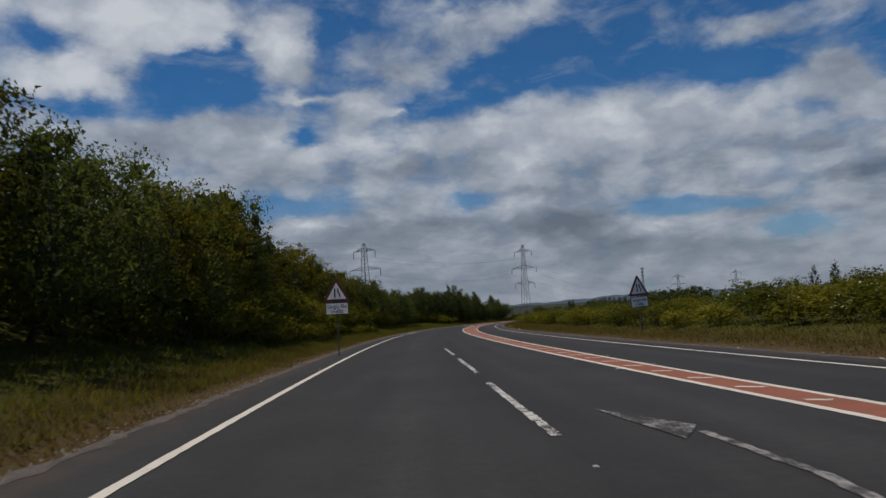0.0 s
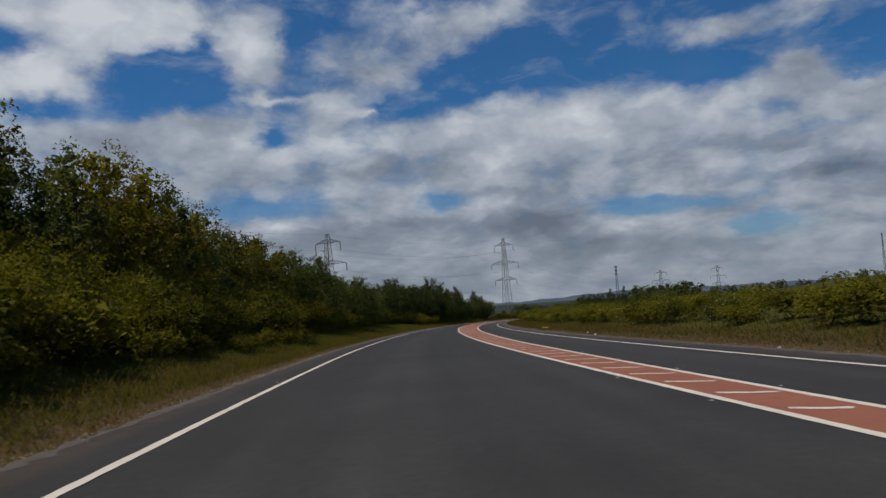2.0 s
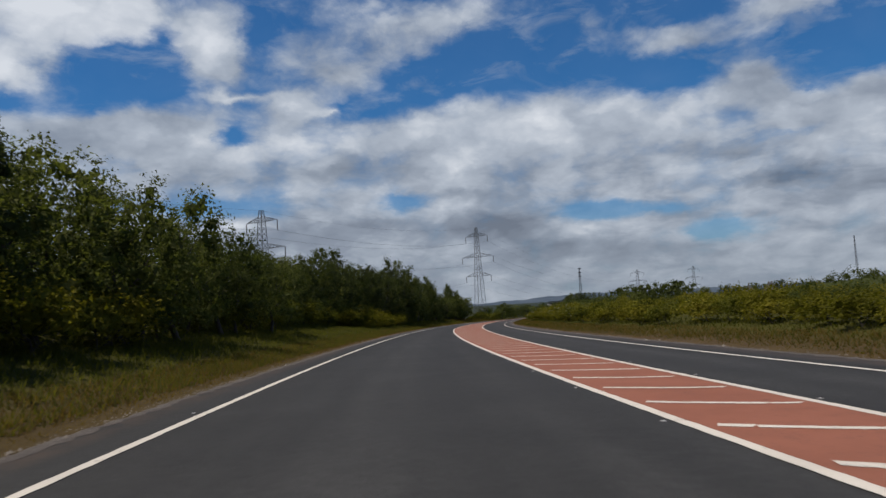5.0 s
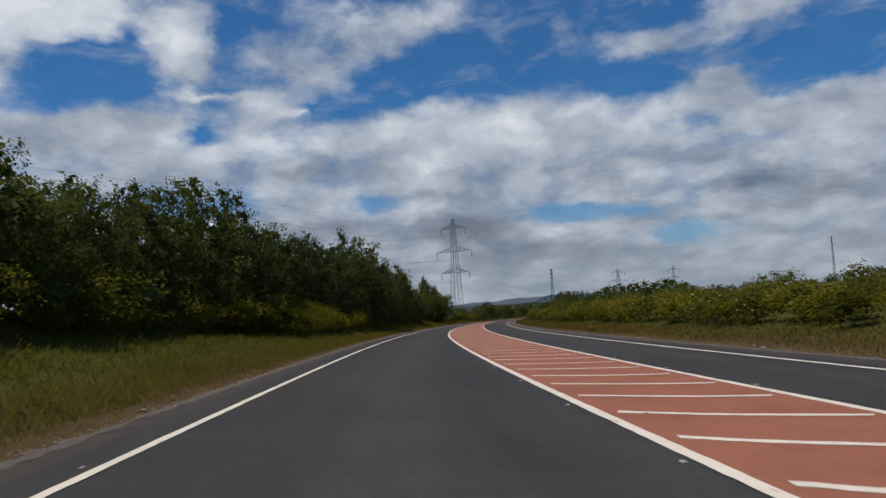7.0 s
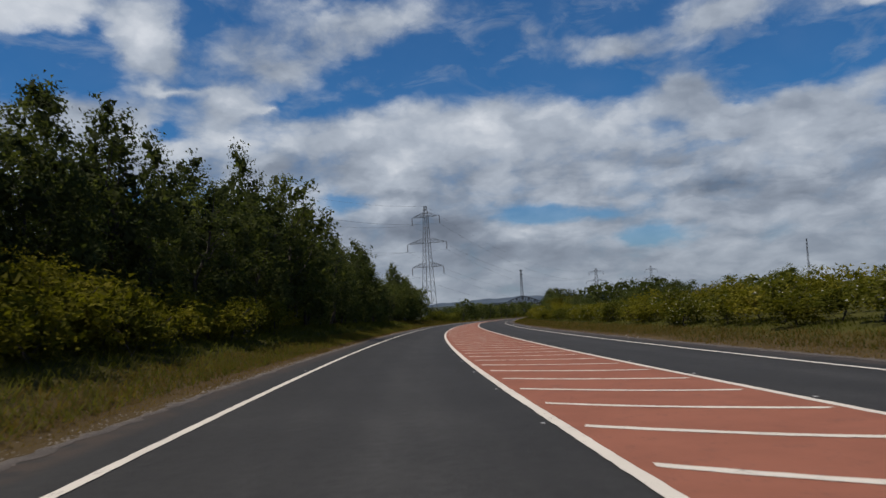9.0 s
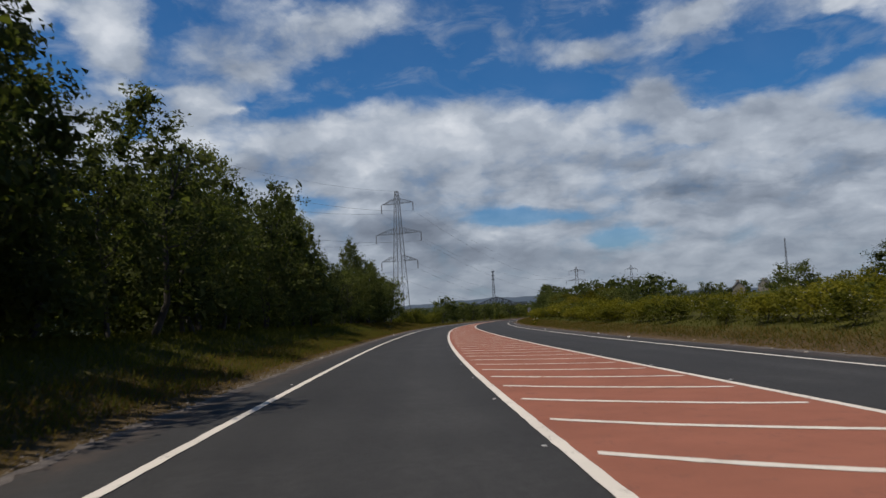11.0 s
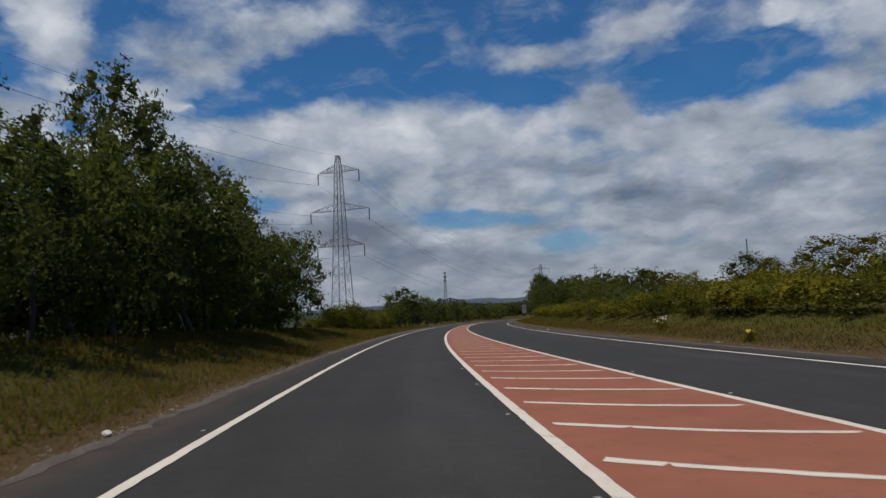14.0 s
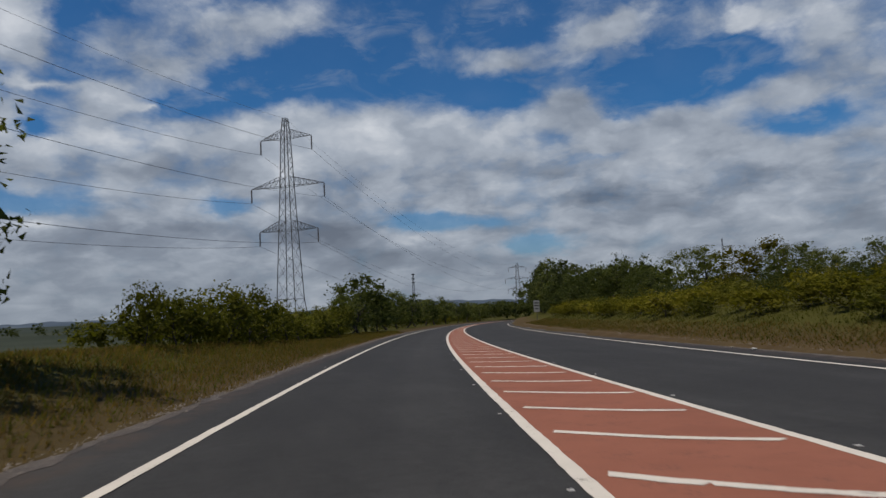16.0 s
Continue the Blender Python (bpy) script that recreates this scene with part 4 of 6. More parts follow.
def make_patterns():
    for k in range(4):
        r = np.random.RandomState(100 + k)
        PAT["broad", k] = (limb_arrays(r, 6.6, 0.14, 9, 1.6), crown_arrays(r, broad_lobes(r, 7.0, 5.0, 17), 4500, 0.164, 16, 0.19, core=700), M_LEAF_OAK)
        PAT["olive", k] = PAT["broad", k][:2] + (M_LEAF_OLIVE,)
        PAT["oak", k] = (PAT["broad", k][0], crown_arrays(r, broad_lobes(r, 7.0, 5.0, 17), 1700, 0.27, 10, 0.26, core=300), M_LEAF_OAK)
        PAT["slim_birch", k] = (limb_arrays(r, 8.3, 0.11, 8, 1.25, 0.03, 0.35, 5), crown_arrays(r, slim_lobes(r, 9.0, 4.6, 19), 1700, 0.25, 10, 0.24, 0.4, 0.1, core=320), M_LEAF_BIRCH)
        PAT["dense", k] = (None, crown_arrays(r, dome_lobes(r, 2.2, 2.9, 10), 620, 0.17, 8, 0.18, 0.5, 0.5, core=60), M_LEAF_THORN)
        PAT["birch", k] = (limb_arrays(r, 8.3, 0.11, 11, 1.25, 0.03), crown_arrays(r, slim_lobes(r, 9.0, 4.6, 19), 4500, 0.158, 16, 0.18, 0.4, 0.1, core=800), M_LEAF_BIRCH)
        PAT["thorn", k] = (limb_arrays(r, 2.7, 0.05, 6, 0.9, 0.05, 0.1, 4), crown_arrays(r, dome_lobes(r, 3.0, 3.0, 12), 1080, 0.146, 8, 0.16, 0.5, core=110), M_LEAF_THORN)
        PAT["shrub", k] = (limb_arrays(r, 1.7, 0.03, 6, 0.75, 0.06, 0.05, 4), crown_arrays(r, dome_lobes(r, 2.0, 2.6, 13), 1040, 0.126, 8, 0.13, 0.5, 0.5, core=110), M_LEAF_BUSH)
        PAT["tall_shrub", k] = (limb_arrays(r, 3.6, 0.05, 7, 1.3, 0.05, 0.05, 4), crown_arrays(r, dome_lobes(r, 4.2, 3.8, 20), 2900, 0.118, 9, 0.16, 0.5, 0.45, core=260), M_LEAF_BUSH)
        PAT["low", k] = (None, crown_arrays(r, dome_lobes(r, 2.2, 2.9, 9), 620, 0.165, 8, 0.17, 0.6, 0.5), M_LEAF_BUSH)
        PAT["under", k] = (None, crown_arrays(r, dome_lobes(r, 2.2, 3.2, 9), 420, 0.20, 8, 0.2, 0.5, 0.5, core=50), M_LEAF_OAK)
        PAT["wood", k] = (None, crown_arrays(r, slim_lobes(r, 9.0, 4.6, 12), 1300, 0.25, 10, 0.26, 0.45, core=160), M_LEAF_BIRCH)
        PAT["belt", k] = (None, crown_arrays(r, broad_lobes(r, 7.0, 6.5, 9), 280, 0.52, 6, 0.4, 0.5, core=70), M_LEAF_OAK)
        PAT["round", k] = (None, crown_arrays(r, broad_lobes(r, 7.0, 6.0, 12), 1300, 0.23, 10, 0.25, 0.5, core=130), M_LEAF_OAK)


make_patterns()
SIZES = {"tall_shrub": 4.4, "oak": 7.4, "slim_birch": 9.2, "dense": 2.3, "broad": 7.4, "olive": 7.4, "birch": 9.2, "thorn": 3.1, "shrub": 2.1, "low": 2.3, "under": 2.3, "wood": 9.2, "round": 7.4, "belt": 7.4}
KINDS = {"broad": ("broadleaf_tree", "dark green broadleaf tree on the roadside bank", "tree", "trees along the bank"),
         "olive": ("broadleaf_tree", "olive-green broadleaf tree leaning over the roadside shrubs", "tree", "trees along the bank"),
         "oak": ("oak_tree", "rounded dark green oak tree behind the scrub", "tree", "trees beyond the verge"),
         "slim_birch": ("birch_tree", "slim dark birch tree rising above the scrub", "tree", "trees beyond the verge"),
         "birch": ("birch_tree", "tall dark green birch tree beside the verge", "tree", "trees along the bank"),
         "thorn": ("hawthorn_bush", "rounded green hawthorn bush at the roadside", "bush", "roadside bushes"),
         "tall_shrub": ("shrub", "tall yellow-green leafy shrub climbing the roadside bank", "bush", "roadside bushes"),
         "shrub": ("shrub", "low yellow-green leafy shrub beside the verge", "bush", "roadside bushes")}
MADE = {}


def plant_at(kind, k, x, y, height, turn, widen=1.0, sink=0.1, blossom=None):
    """One plant of a kind, standing on the ground."""
    if kind == "shrub" and height > 2.9:
        kind = "tall_shrub"
    z = float(ground_height(np.array([x]), np.array([y]))[0][0]) - sink
    f = height / SIZES[kind]
    m = Matrix.Translation((x, y, z)) @ Matrix.Rotation(turn, 4, "Z")
    key = (kind, k, blossom is not None)
    if key not in MADE:
        name, label, category, group = KINDS[kind]
        trunk, crown, leaf = PAT[kind, k]
        extra = None
        if blossom is not None:
            r = np.random.RandomState(40 + k)
            label = "green hawthorn bush flecked with white blossom"
            spots = crown[0].reshape(-1, 3, 3).mean(1)
            spots = spots[r.choice(len(spots), 70, replace=False)] * 1.04
            extra = leaf_cards(r, spots, r.normal(size=(70, 3)), 0.095, 0.9)
        ob = plant(name, trunk, crown, leaf, extra)
        tagged(ob, label, category, group)
        MADE[key] = ob
    else:
        ob = copy_thing(MADE[key], Matrix.Identity(4))
    ob.matrix_basis = m @ Matrix.Diagonal((f * widen, f * widen, f, 1))
    return ob


def thicket(name, label, category, rows, kinds, seed):
    """Many plants that nobody could count, as one mass of leaves. rows: x, y, height."""
    r = np.random.RandomState(seed)
    rows = np.array(rows, float)
    base = ground_height(rows[:, 0], rows[:, 1])[0] - 0.15
    by_leaf = {}
    for (x, y, h), z in zip(rows, base):
        kind = kinds[r.randint(len(kinds))]
        verts, quads = PAT[kind, r.randint(4)][1]
        f = h / SIZES[kind]
        w = r.uniform(0, 6.28)
        c, s = math.cos(w) * f * r.uniform(0.85, 1.25), math.sin(w) * f * r.uniform(0.85, 1.25)
        v = np.stack([verts[:, 0] * c - verts[:, 1] * s + x, verts[:, 0] * s + verts[:, 1] * c + y, verts[:, 2] * f + z], -1)
        by_leaf.setdefault(kind, []).append(v)
    for kind, groups in by_leaf.items():
        v = np.concatenate(groups)
        leaf = PAT[kind, 0][2]
        tagged(new(name, mesh_fast(name, v, np.arange(len(v)).reshape(-1, 3), leaf)), label, category, kind="stuff")


# top of the trees on the left bank above the road, along the road
TOPS = ((-30, 6.8), (10, 6.8), (20, 7.3), (30, 8.3), (36, 8.8), (46, 9.2), (50, 9.5), (52.5, 8.7), (55, 7.5), (62, 7.4), (80, 7.9), (92, 7.7), (98, 7.9), (101, 7.7), (108, 8.2), (116, 7.8), (129, 7.5), (141, 6.7), (149, 6.9),
        (154, 6.0), (161, 6.7), (168, 7.4), (176, 7.8), (183, 8.8), (188, 8.9), (192, 9.4), (194, 8.8), (197, 7.9), (201, 8.3), (205, 8.6), (208, 8.7), (211, 8.4), (220, 10.7), (226, 10.8), (233, 11.3), (242, 9.8), (252, 9.7), (262, 10.1))
TOPS_END = ((271, 11.1), (276, 11.0), (282, 9.7), (285, 9.6), (287, 9.0), (289, 7.3), (292, 7.3), (296, 6.8), (303, 9.2), (308, 8.6), (320, 9.9), (324, 9.8), (327, 7.2), (333, 7.0), (340, 7.2), (345, 6.6))


def left_planting():
    r = np.random.RandomState(21)
    ts, th = [a for a, _ in TOPS + TOPS_END], [b for _, b in TOPS + TOPS_END]

    def put(kind, s, u, top, widen=1.0, blossom=None):
        p = on_road(s, u)
        g = float(ground_height(np.array([p[0]]), np.array([p[1]]))[0][0]) - SLOPE * s
        h = max(top * np.interp(s, (0, 40, 60, 110, 150, 240, 280, 342, 350), (1.10, 1.12, 1.22, 1.2, 1.12, 1.10, 1.02, 1.02, 1.4)) - g, 0.8)
        plant_at(kind, r.randint(4), float(p[0]), float(p[1]), h, r.uniform(0, 6.28), widen, 0.12, blossom)

    s = -14.0
    while s < 320.0:
        front = np.interp(s, (-60, 30, 50, 100, 130, 200, 230, 352), (-7.8, -8.0, -8.8, -8.6, -7.6, -7.3, -7.1, -7.1))
        top = np.interp(s, ts, th)
        back = np.interp(s, (38, 50, 95, 106, 150, 160, 180, 206, 217), (0, 1.4, 1.4, 0, 0, 2.6, 2.6, 2.0, 0))
        front, top = front - back, top * (1 + back * np.interp(s, (110, 140, 174, 182), (0.085, 0.0, 0.0, 0.04)))
        kind = "broad" if (s < 175 and r.uniform() < 0.8) or r.uniform() < 0.25 else "birch"
        if kind == "broad" and s < 108 and r.uniform() < np.interp(s, (30, 45, 95, 108), (0.2, 0.75, 0.7, 0.2)):
            kind = "olive"
        low, slim = (0.76, 0.95) if s > 196 else (0.86, 1.0)
        put(kind, s, front + r.uniform(-0.7, 0.7), top * r.uniform(low, 1.02), slim * r.uniform(0.95, 1.2) * (1.0 if kind == "birch" else 0.85))
        s += r.uniform(2.5, 3.9)
    s, behind = -12.0, []
    while s < 334.0:
        top = np.interp(s, ts, th)
        if r.uniform() < 0.3:
            put("birch" if s > 170 and r.uniform() < 0.6 else "broad", s, r.uniform(-12.0, -9.6), top * r.uniform(0.82 if s > 196 else 0.92, 1.04), r.uniform(0.85, 1.1))
        else:
            p = on_road(s, r.uniform(-12.0, -9.8))
            g = float(ground_height(np.array([p[0]]), np.array([p[1]]))[0][0]) - SLOPE * s
            behind.append((p[0], p[1], (top - g) * r.uniform(0.8 if s > 196 else 0.9, 1.0 if s > 196 else 1.08)))
        s += r.uniform(3.0, 4.2)
    thicket("woodland", "dense dark trees behind the front row", "woodland", behind, ("wood", "round"), 38)
    # tall shrubs on the bank below the trees
    s = 34.0
    while s < 92.0:
        put("thorn" if r.uniform() < 0.35 else "shrub", s, r.uniform(-7.2, -6.0), r.uniform(2.8, 4.0) * np.interp(s, (34, 50, 80, 92), (0.7, 1.0, 0.95, 0.7)), r.uniform(0.75, 0.95))
        s += r.uniform(1.3, 2.1)
    # shrubs in front of the trees
    s = -10.0
    while s < 206.0:
        h = r.uniform(1.3, 2.6) + (0.5 if 40 < s < 110 else 0.0)
        # before 34 m more of the darker hawthorn, its colour standing in for cloud shade
        kind = "thorn" if r.uniform() < (0.75 if s < 34 or 128 < s < 178 else 0.4) else "shrub"
        back = float(np.interp(s, (-10, 26, 40, 90, 98, 126, 134, 182, 190), (2.0, 2.0, 0.3, 0.3, 1.5, 1.5, 2.6, 2.6, 0.0)))
        u = r.uniform(-6.4, -4.9) - back
        if not 94 < s < 102:
            put(kind, s, u, h + 0.7 + 0.25 * back, r.uniform(0.95, 1.3))
        s += r.uniform(1.5, 2.6) * (1.7 if 128 < s < 178 else 1.0)
    s = 36.0
    while s < 92.0:
        if r.uniform() < 0.6:
            put("shrub", s, r.uniform(-4.9, -4.1), r.uniform(0.8, 1.4) + 0.5, r.uniform(0.9, 1.2))
        s += r.uniform(1.8, 3.6)
    for s in np.arange(188.0, 224.0, 2.1):
        put("shrub" if r.uniform() < 0.6 else "thorn", s, r.uniform(-5.8, -4.6), r.uniform(1.4, 2.3) + (0.7 if s > 198 else 0.0), 1.15)
    # bright scrub that climbs the bank to the trees
    for s in np.arange(184.0, 236.0, 1.3):
        put("shrub" if r.uniform() < 0.75 else "thorn", s, r.uniform(-8.2, -6.0), r.uniform(0.85, 1.1) * np.interp(s, (184, 196, 206, 214, 219, 228, 236), (2.9, 3.7, 3.5, 2.6, 3.2, 3.2, 1.8)), 1.05)
    for s in np.arange(40.0, 100.0, 1.7):
        put("shrub" if r.uniform() < 0.7 else "thorn", s, r.uniform(-8.6, -7.2), r.uniform(3.6, 5.0) * np.interp(s, (40, 50, 90, 100), (0.7, 1.0, 0.9, 0.6)), 0.85)
    # the trees that stand out: along the road, across it, height, kind, breadth
    for s, u, h, k, w in ((49.5, -8.8, 9.6, "broad", 0.7), (205.2, -8.3, 8.3, "birch", 1.0), (210.2, -8.3, 9.3, "birch", 0.95), (228.2, -8.3, 12.0, "birch", 0.8), (238.8, -8.3, 12.3, "birch", 0.8), (262.8, -8.3, 10.5, "birch", 0.9),
                          (277.0, -8.3, 11.4, "birch", 0.85), (279.8, -8.3, 11.2, "birch", 0.85), (285.8, -8.3, 9.3, "birch", 0.9), (309.2, -8.3, 10.0, "birch", 0.65), (311.6, -8.0, 10.8, "birch", 0.9), (314.8, -8.3, 10.6, "birch", 0.9), (319.0, -8.3, 9.4, "birch", 0.6),
                          (324.0, -7.6, 9.1, "birch", 0.95), (326.3, -7.9, 9.3, "birch", 0.95), (329.0, -8.0, 7.2, "broad", 0.9), (331.4, -7.6, 7.0, "broad", 0.9), (334.6, -7.3, 7.1, "broad", 0.95), (338.0, -7.1, 8.0, "broad", 0.9),
                          (331.0, -10.4, 7.2, "broad", 1.0), (335.0, -10.4, 7.4, "broad", 1.0)):
        p = on_road(s, u)
        plant_at(k, r.randint(4), float(p[0]), float(p[1]), h, r.uniform(0, 6.28), w)
    for s in np.arange(318.0, 338.5, 1.6):
        put("thorn", s, r.uniform(-8.8, -7.4), r.uniform(2.2, 3.2), 1.1)
    # the row of bushes after the wood ends
    for s, u, h, k, w in ((349.4, -6.3, 2.5, "thorn", 0.75), (352.4, -6.3, 2.5, "thorn", 1.0), (355.2, -6.6, 2.5, "thorn", 1.1), (359, -6.3, 3.2, "thorn", 1.0), (361.6, -6.6, 2.8, "thorn", 1.1),
                          (364.4, -6.3, 3.4, "thorn", 1.0), (367.5, -6.6, 2.7, "thorn", 1.1), (371.2, -6.3, 2.9, "thorn", 1.1), (376, -6.2, 2.5, "thorn", 1.2), (383.2, -6.3, 2.9, "thorn", 1.2), (388, -6.4, 3.1, "thorn", 1.2), (394.2, -6.3, 3.7, "thorn", 1.1),
                          (401, -6.4, 4.6, "oak", 1.3), (409, -6.6, 6.8, "oak", 1.35), (416, -6.6, 5.2, "oak", 1.3), (424, -6.6, 4.8, "oak", 1.3), (434, -6.6, 6.2, "oak", 1.3), (444, -6.6, 5.4, "oak", 1.3), (454, -6.6, 6.2, "oak", 1.3),
                          (468, -6.6, 5.4, "oak", 1.3), (482, -6.8, 5.8, "oak", 1.4), (498, -7.0, 6.8, "oak", 1.4), (516, -7.0, 6.0, "oak", 1.4), (536, -7.0, 6.4, "oak", 1.4), (556, -7.0, 6.4, "oak", 1.4), (580, -7.0, 6.0, "oak", 1.4)):
        p = on_road(s, u)
        plant_at(k, r.randint(4), float(p[0]), float(p[1]), h * 1.08, r.uniform(0, 6.28), w)
    rows = []
    for s in np.arange(351.0, 400.0, 1.2):
        p = on_road(s, r.uniform(-8.6, -6.8))
        rows.append((p[0], p[1], r.uniform(1.5, 2.4)))
    thicket("hedge", "dark green bushes behind the front of the row", "hedge", rows, ("dense",), 39)
    rows = []
    for s in np.arange(-10.0, 330.0, 4.2):
        p = on_road(s + r.uniform(-1, 1), r.uniform(-20.0, -15.5))
        rows.append((p[0], p[1], np.interp(s, ts, th) * r.uniform(0.8, 1.0)))
    thicket("woodland", "dense dark trees behind the front row", "woodland", rows, ("wood", "round"), 31)
    rows = []
    for s in np.arange(-10.0, 337.0, 1.25):
        p = on_road(s, r.uniform(-14.0, -8.6) + (0.8 if s > 215 else 0.0))
        rows.append((p[0], p[1], r.uniform(2.2, 4.2)))
    for s in np.arange(-10.0, 339.0, 3.0):
        p = on_road(s, r.uniform(-20.0, -16.0))
        rows.append((p[0], p[1], r.uniform(3.0, 5.0)))
    thicket("undergrowth", "dark undergrowth among the tree trunks", "undergrowth", rows, ("under",), 36)
    rows = []
    for s in np.arange(398.0, 600.0, 3.0):
        p = on_road(s + r.uniform(-1, 1), r.uniform(-13.0, -9.0))
        rows.append((p[0], p[1], r.uniform(3.2, 4.6)))
    thicket("far_hedge", "dark green bushes along the far bend", "hedge", rows, ("round", "low"), 32)


left_planting()


def right_planting():
    r = np.random.RandomState(22)
    hs = ((-40, 2.3), (30, 2.3), (60, 2.0), (120, 2.1), (165, 2.3), (205, 2.6), (235, 2.5), (258, 2.1), (295, 2.0), (310, 2.5), (325, 2.6), (335, 2.4), (350, 2.3), (420, 2.3), (600, 3.0))
    a, b = [x for x, _ in hs], [y for _, y in hs]
    s = 2.0
    while s < 420.0:
        p = on_road(s, EDGE_R + r.uniform(3.4, 4.8))
        kind = "thorn" if r.uniform() < (0.55 if s < 75 or 170 < s < 265 or 300 < s < 325 else 0.3) else "shrub"
        if 271 < s < 277:
            s += 1.5
            continue
        bloom = 1 if kind == "thorn" and (s < 75 or 170 < s < 265 or 300 < s < 325) and r.uniform() < 0.7 else None
        plant_at(kind, r.randint(4), float(p[0]), float(p[1]), max(np.interp(s, a, b) * r.uniform(0.75, 1.02) - 0.4, 0.7), r.uniform(0, 6.28), r.uniform(1.2, 1.6), 0.1, bloom)
        s += r.uniform(1.5, 2.5) if s < 330 else r.uniform(2.4, 3.6)
    rows, rows2 = [], []
    for s in np.arange(4.0, 440.0, 2.6):
        for u0, f in ((6.2, 0.9), (8.6, 1.0), (11.5, 1.0), (15.0, 0.95), (20.0, 0.9)):
            if s > 332 and u0 > 9:
                continue
            if 271 < s < 277 or (277 <= s < 288 and u0 > 11):
                continue
            if r.uniform() < 0.75:
                p = on_road(s + r.uniform(-0.9, 0.9), EDGE_R + u0 + r.uniform(-1.3, 1.3))
                (rows if r.uniform() < 0.8 else rows2).append((p[0], p[1], np.interp(s, a, b) * f * r.uniform(0.65, 1.05)))
    thicket("scrub", "dense yellow-green scrub on the low bank", "scrub", rows, ("low",), 33)
    thicket("scrub", "darker green scrub on the low bank", "scrub", rows2, ("belt", "round"), 34)
    rows = []
    for s in np.arange(306.0, 400.0, 3.4):
        for u0, h in ((19.0, 1.7), (23.0, 2.0), (27.0, 2.2)):
            p = on_road(s + r.uniform(-1, 1), u0 + r.uniform(-1, 1))
            rows.append((p[0], p[1], h * r.uniform(0.8, 1.15)))
    for s in np.arange(400.0, 560.0, 4.0):
        for u0, h in ((19.8, 4.8), (23.5, 5.8)):
            p = on_road(s + r.uniform(-1, 1), u0 + r.uniform(-1, 1) - 0.016 * min(s - 330, 120))
            rows.append((p[0], p[1], h * r.uniform(0.8, 1.1)))
    thicket("copse", "dense rounded green trees behind the scrub", "copse", rows, ("round",), 37)
    # trees that rise out of the scrub
    for s, u, h, k, w in ((24.8, 19, 2.1, "thorn", 1.3), (27.5, 20, 2.2, "thorn", 1.3), (32.8, 22, 2.6, "slim_birch", 0.6), (34.6, 22, 2.5, "slim_birch", 0.6), (40, 22, 2.2, "thorn", 1.2), (54, 30, 2.8, "broad", 1.4), (59.5, 30, 2.9, "broad", 1.3),
                          (105.5, 22, 2.9, "slim_birch", 0.9), (108, 23, 2.4, "thorn", 1.2), (119.2, 24, 3.3, "slim_birch", 0.55), (126.5, 24, 3.3, "slim_birch", 0.6), (125, 24.5, 2.7, "slim_birch", 0.6), (126, 30, 3.0, "broad", 1.4), (134, 29, 2.8, "broad", 1.3),
                          (189.8, 26, 2.9, "broad", 1.5), (206, 25, 2.9, "broad", 1.4), (221.8, 23, 2.8, "broad", 1.3), (231, 26, 3.0, "broad", 1.5), (238, 26, 3.1, "broad", 1.3), (248, 25, 3.4, "broad", 1.4), (256.5, 25, 3.5, "broad", 1.4), (268, 25, 3.4, "broad", 1.3),
                          (294.8, 22, 2.8, "slim_birch", 0.8), (297, 22, 3.4, "slim_birch", 1.0), (307.8, 24, 3.0, "broad", 1.5), (313, 23, 3.3, "broad", 1.3), (319, 23, 3.6, "olive", 1.6), (323, 22, 2.8, "olive", 1.5), (329.2, 23, 3.5, "broad", 1.4), (338, 21.5, 3.0, "olive", 1.5), (346, 22.5, 3.5, "olive", 1.4),
                          (352.5, 21, 2.6, "broad", 1.5), (356, 20.5, 2.5, "broad", 1.4), (360.4, 21, 3.3, "broad", 1.25), (366, 21.5, 4.0, "olive", 1.5), (375.2, 21, 4.6, "broad", 1.4), (386.2, 21, 3.7, "broad", 1.1), (393, 22, 4.0, "broad", 1.4), (400, 21, 5.3, "broad", 1.5), (405, 22, 4.8, "oak", 1.3),
                          (409.5, 19, 5.5, "slim_birch", 1.34), (416, 19, 6.4, "slim_birch", 1.34), (422, 18.5, 7.3, "slim_birch", 1.29), (430, 18.5, 7.7, "slim_birch", 1.34), (439, 18, 8.8, "slim_birch", 1.29), (448, 17.5, 9.0, "slim_birch", 1.29), (457, 18.1, 9.2, "slim_birch", 1.1), (466, 17.8, 9.5, "slim_birch", 1.1),
                          (476, 17.6, 9.7, "slim_birch", 1.1), (488, 17.6, 9.9, "slim_birch", 1.1), (500, 17.6, 9.9, "slim_birch", 1.1), (514, 17.6, 10.1, "slim_birch", 1.1), (530, 17.6, 9.9, "slim_birch", 1.1), (548, 17.6, 10.1, "slim_birch", 1.1)):
        p = on_road(s, u)
        plant_at(k, r.randint(4), float(p[0]), float(p[1]), h, r.uniform(0, 6.28), w)


right_planting()


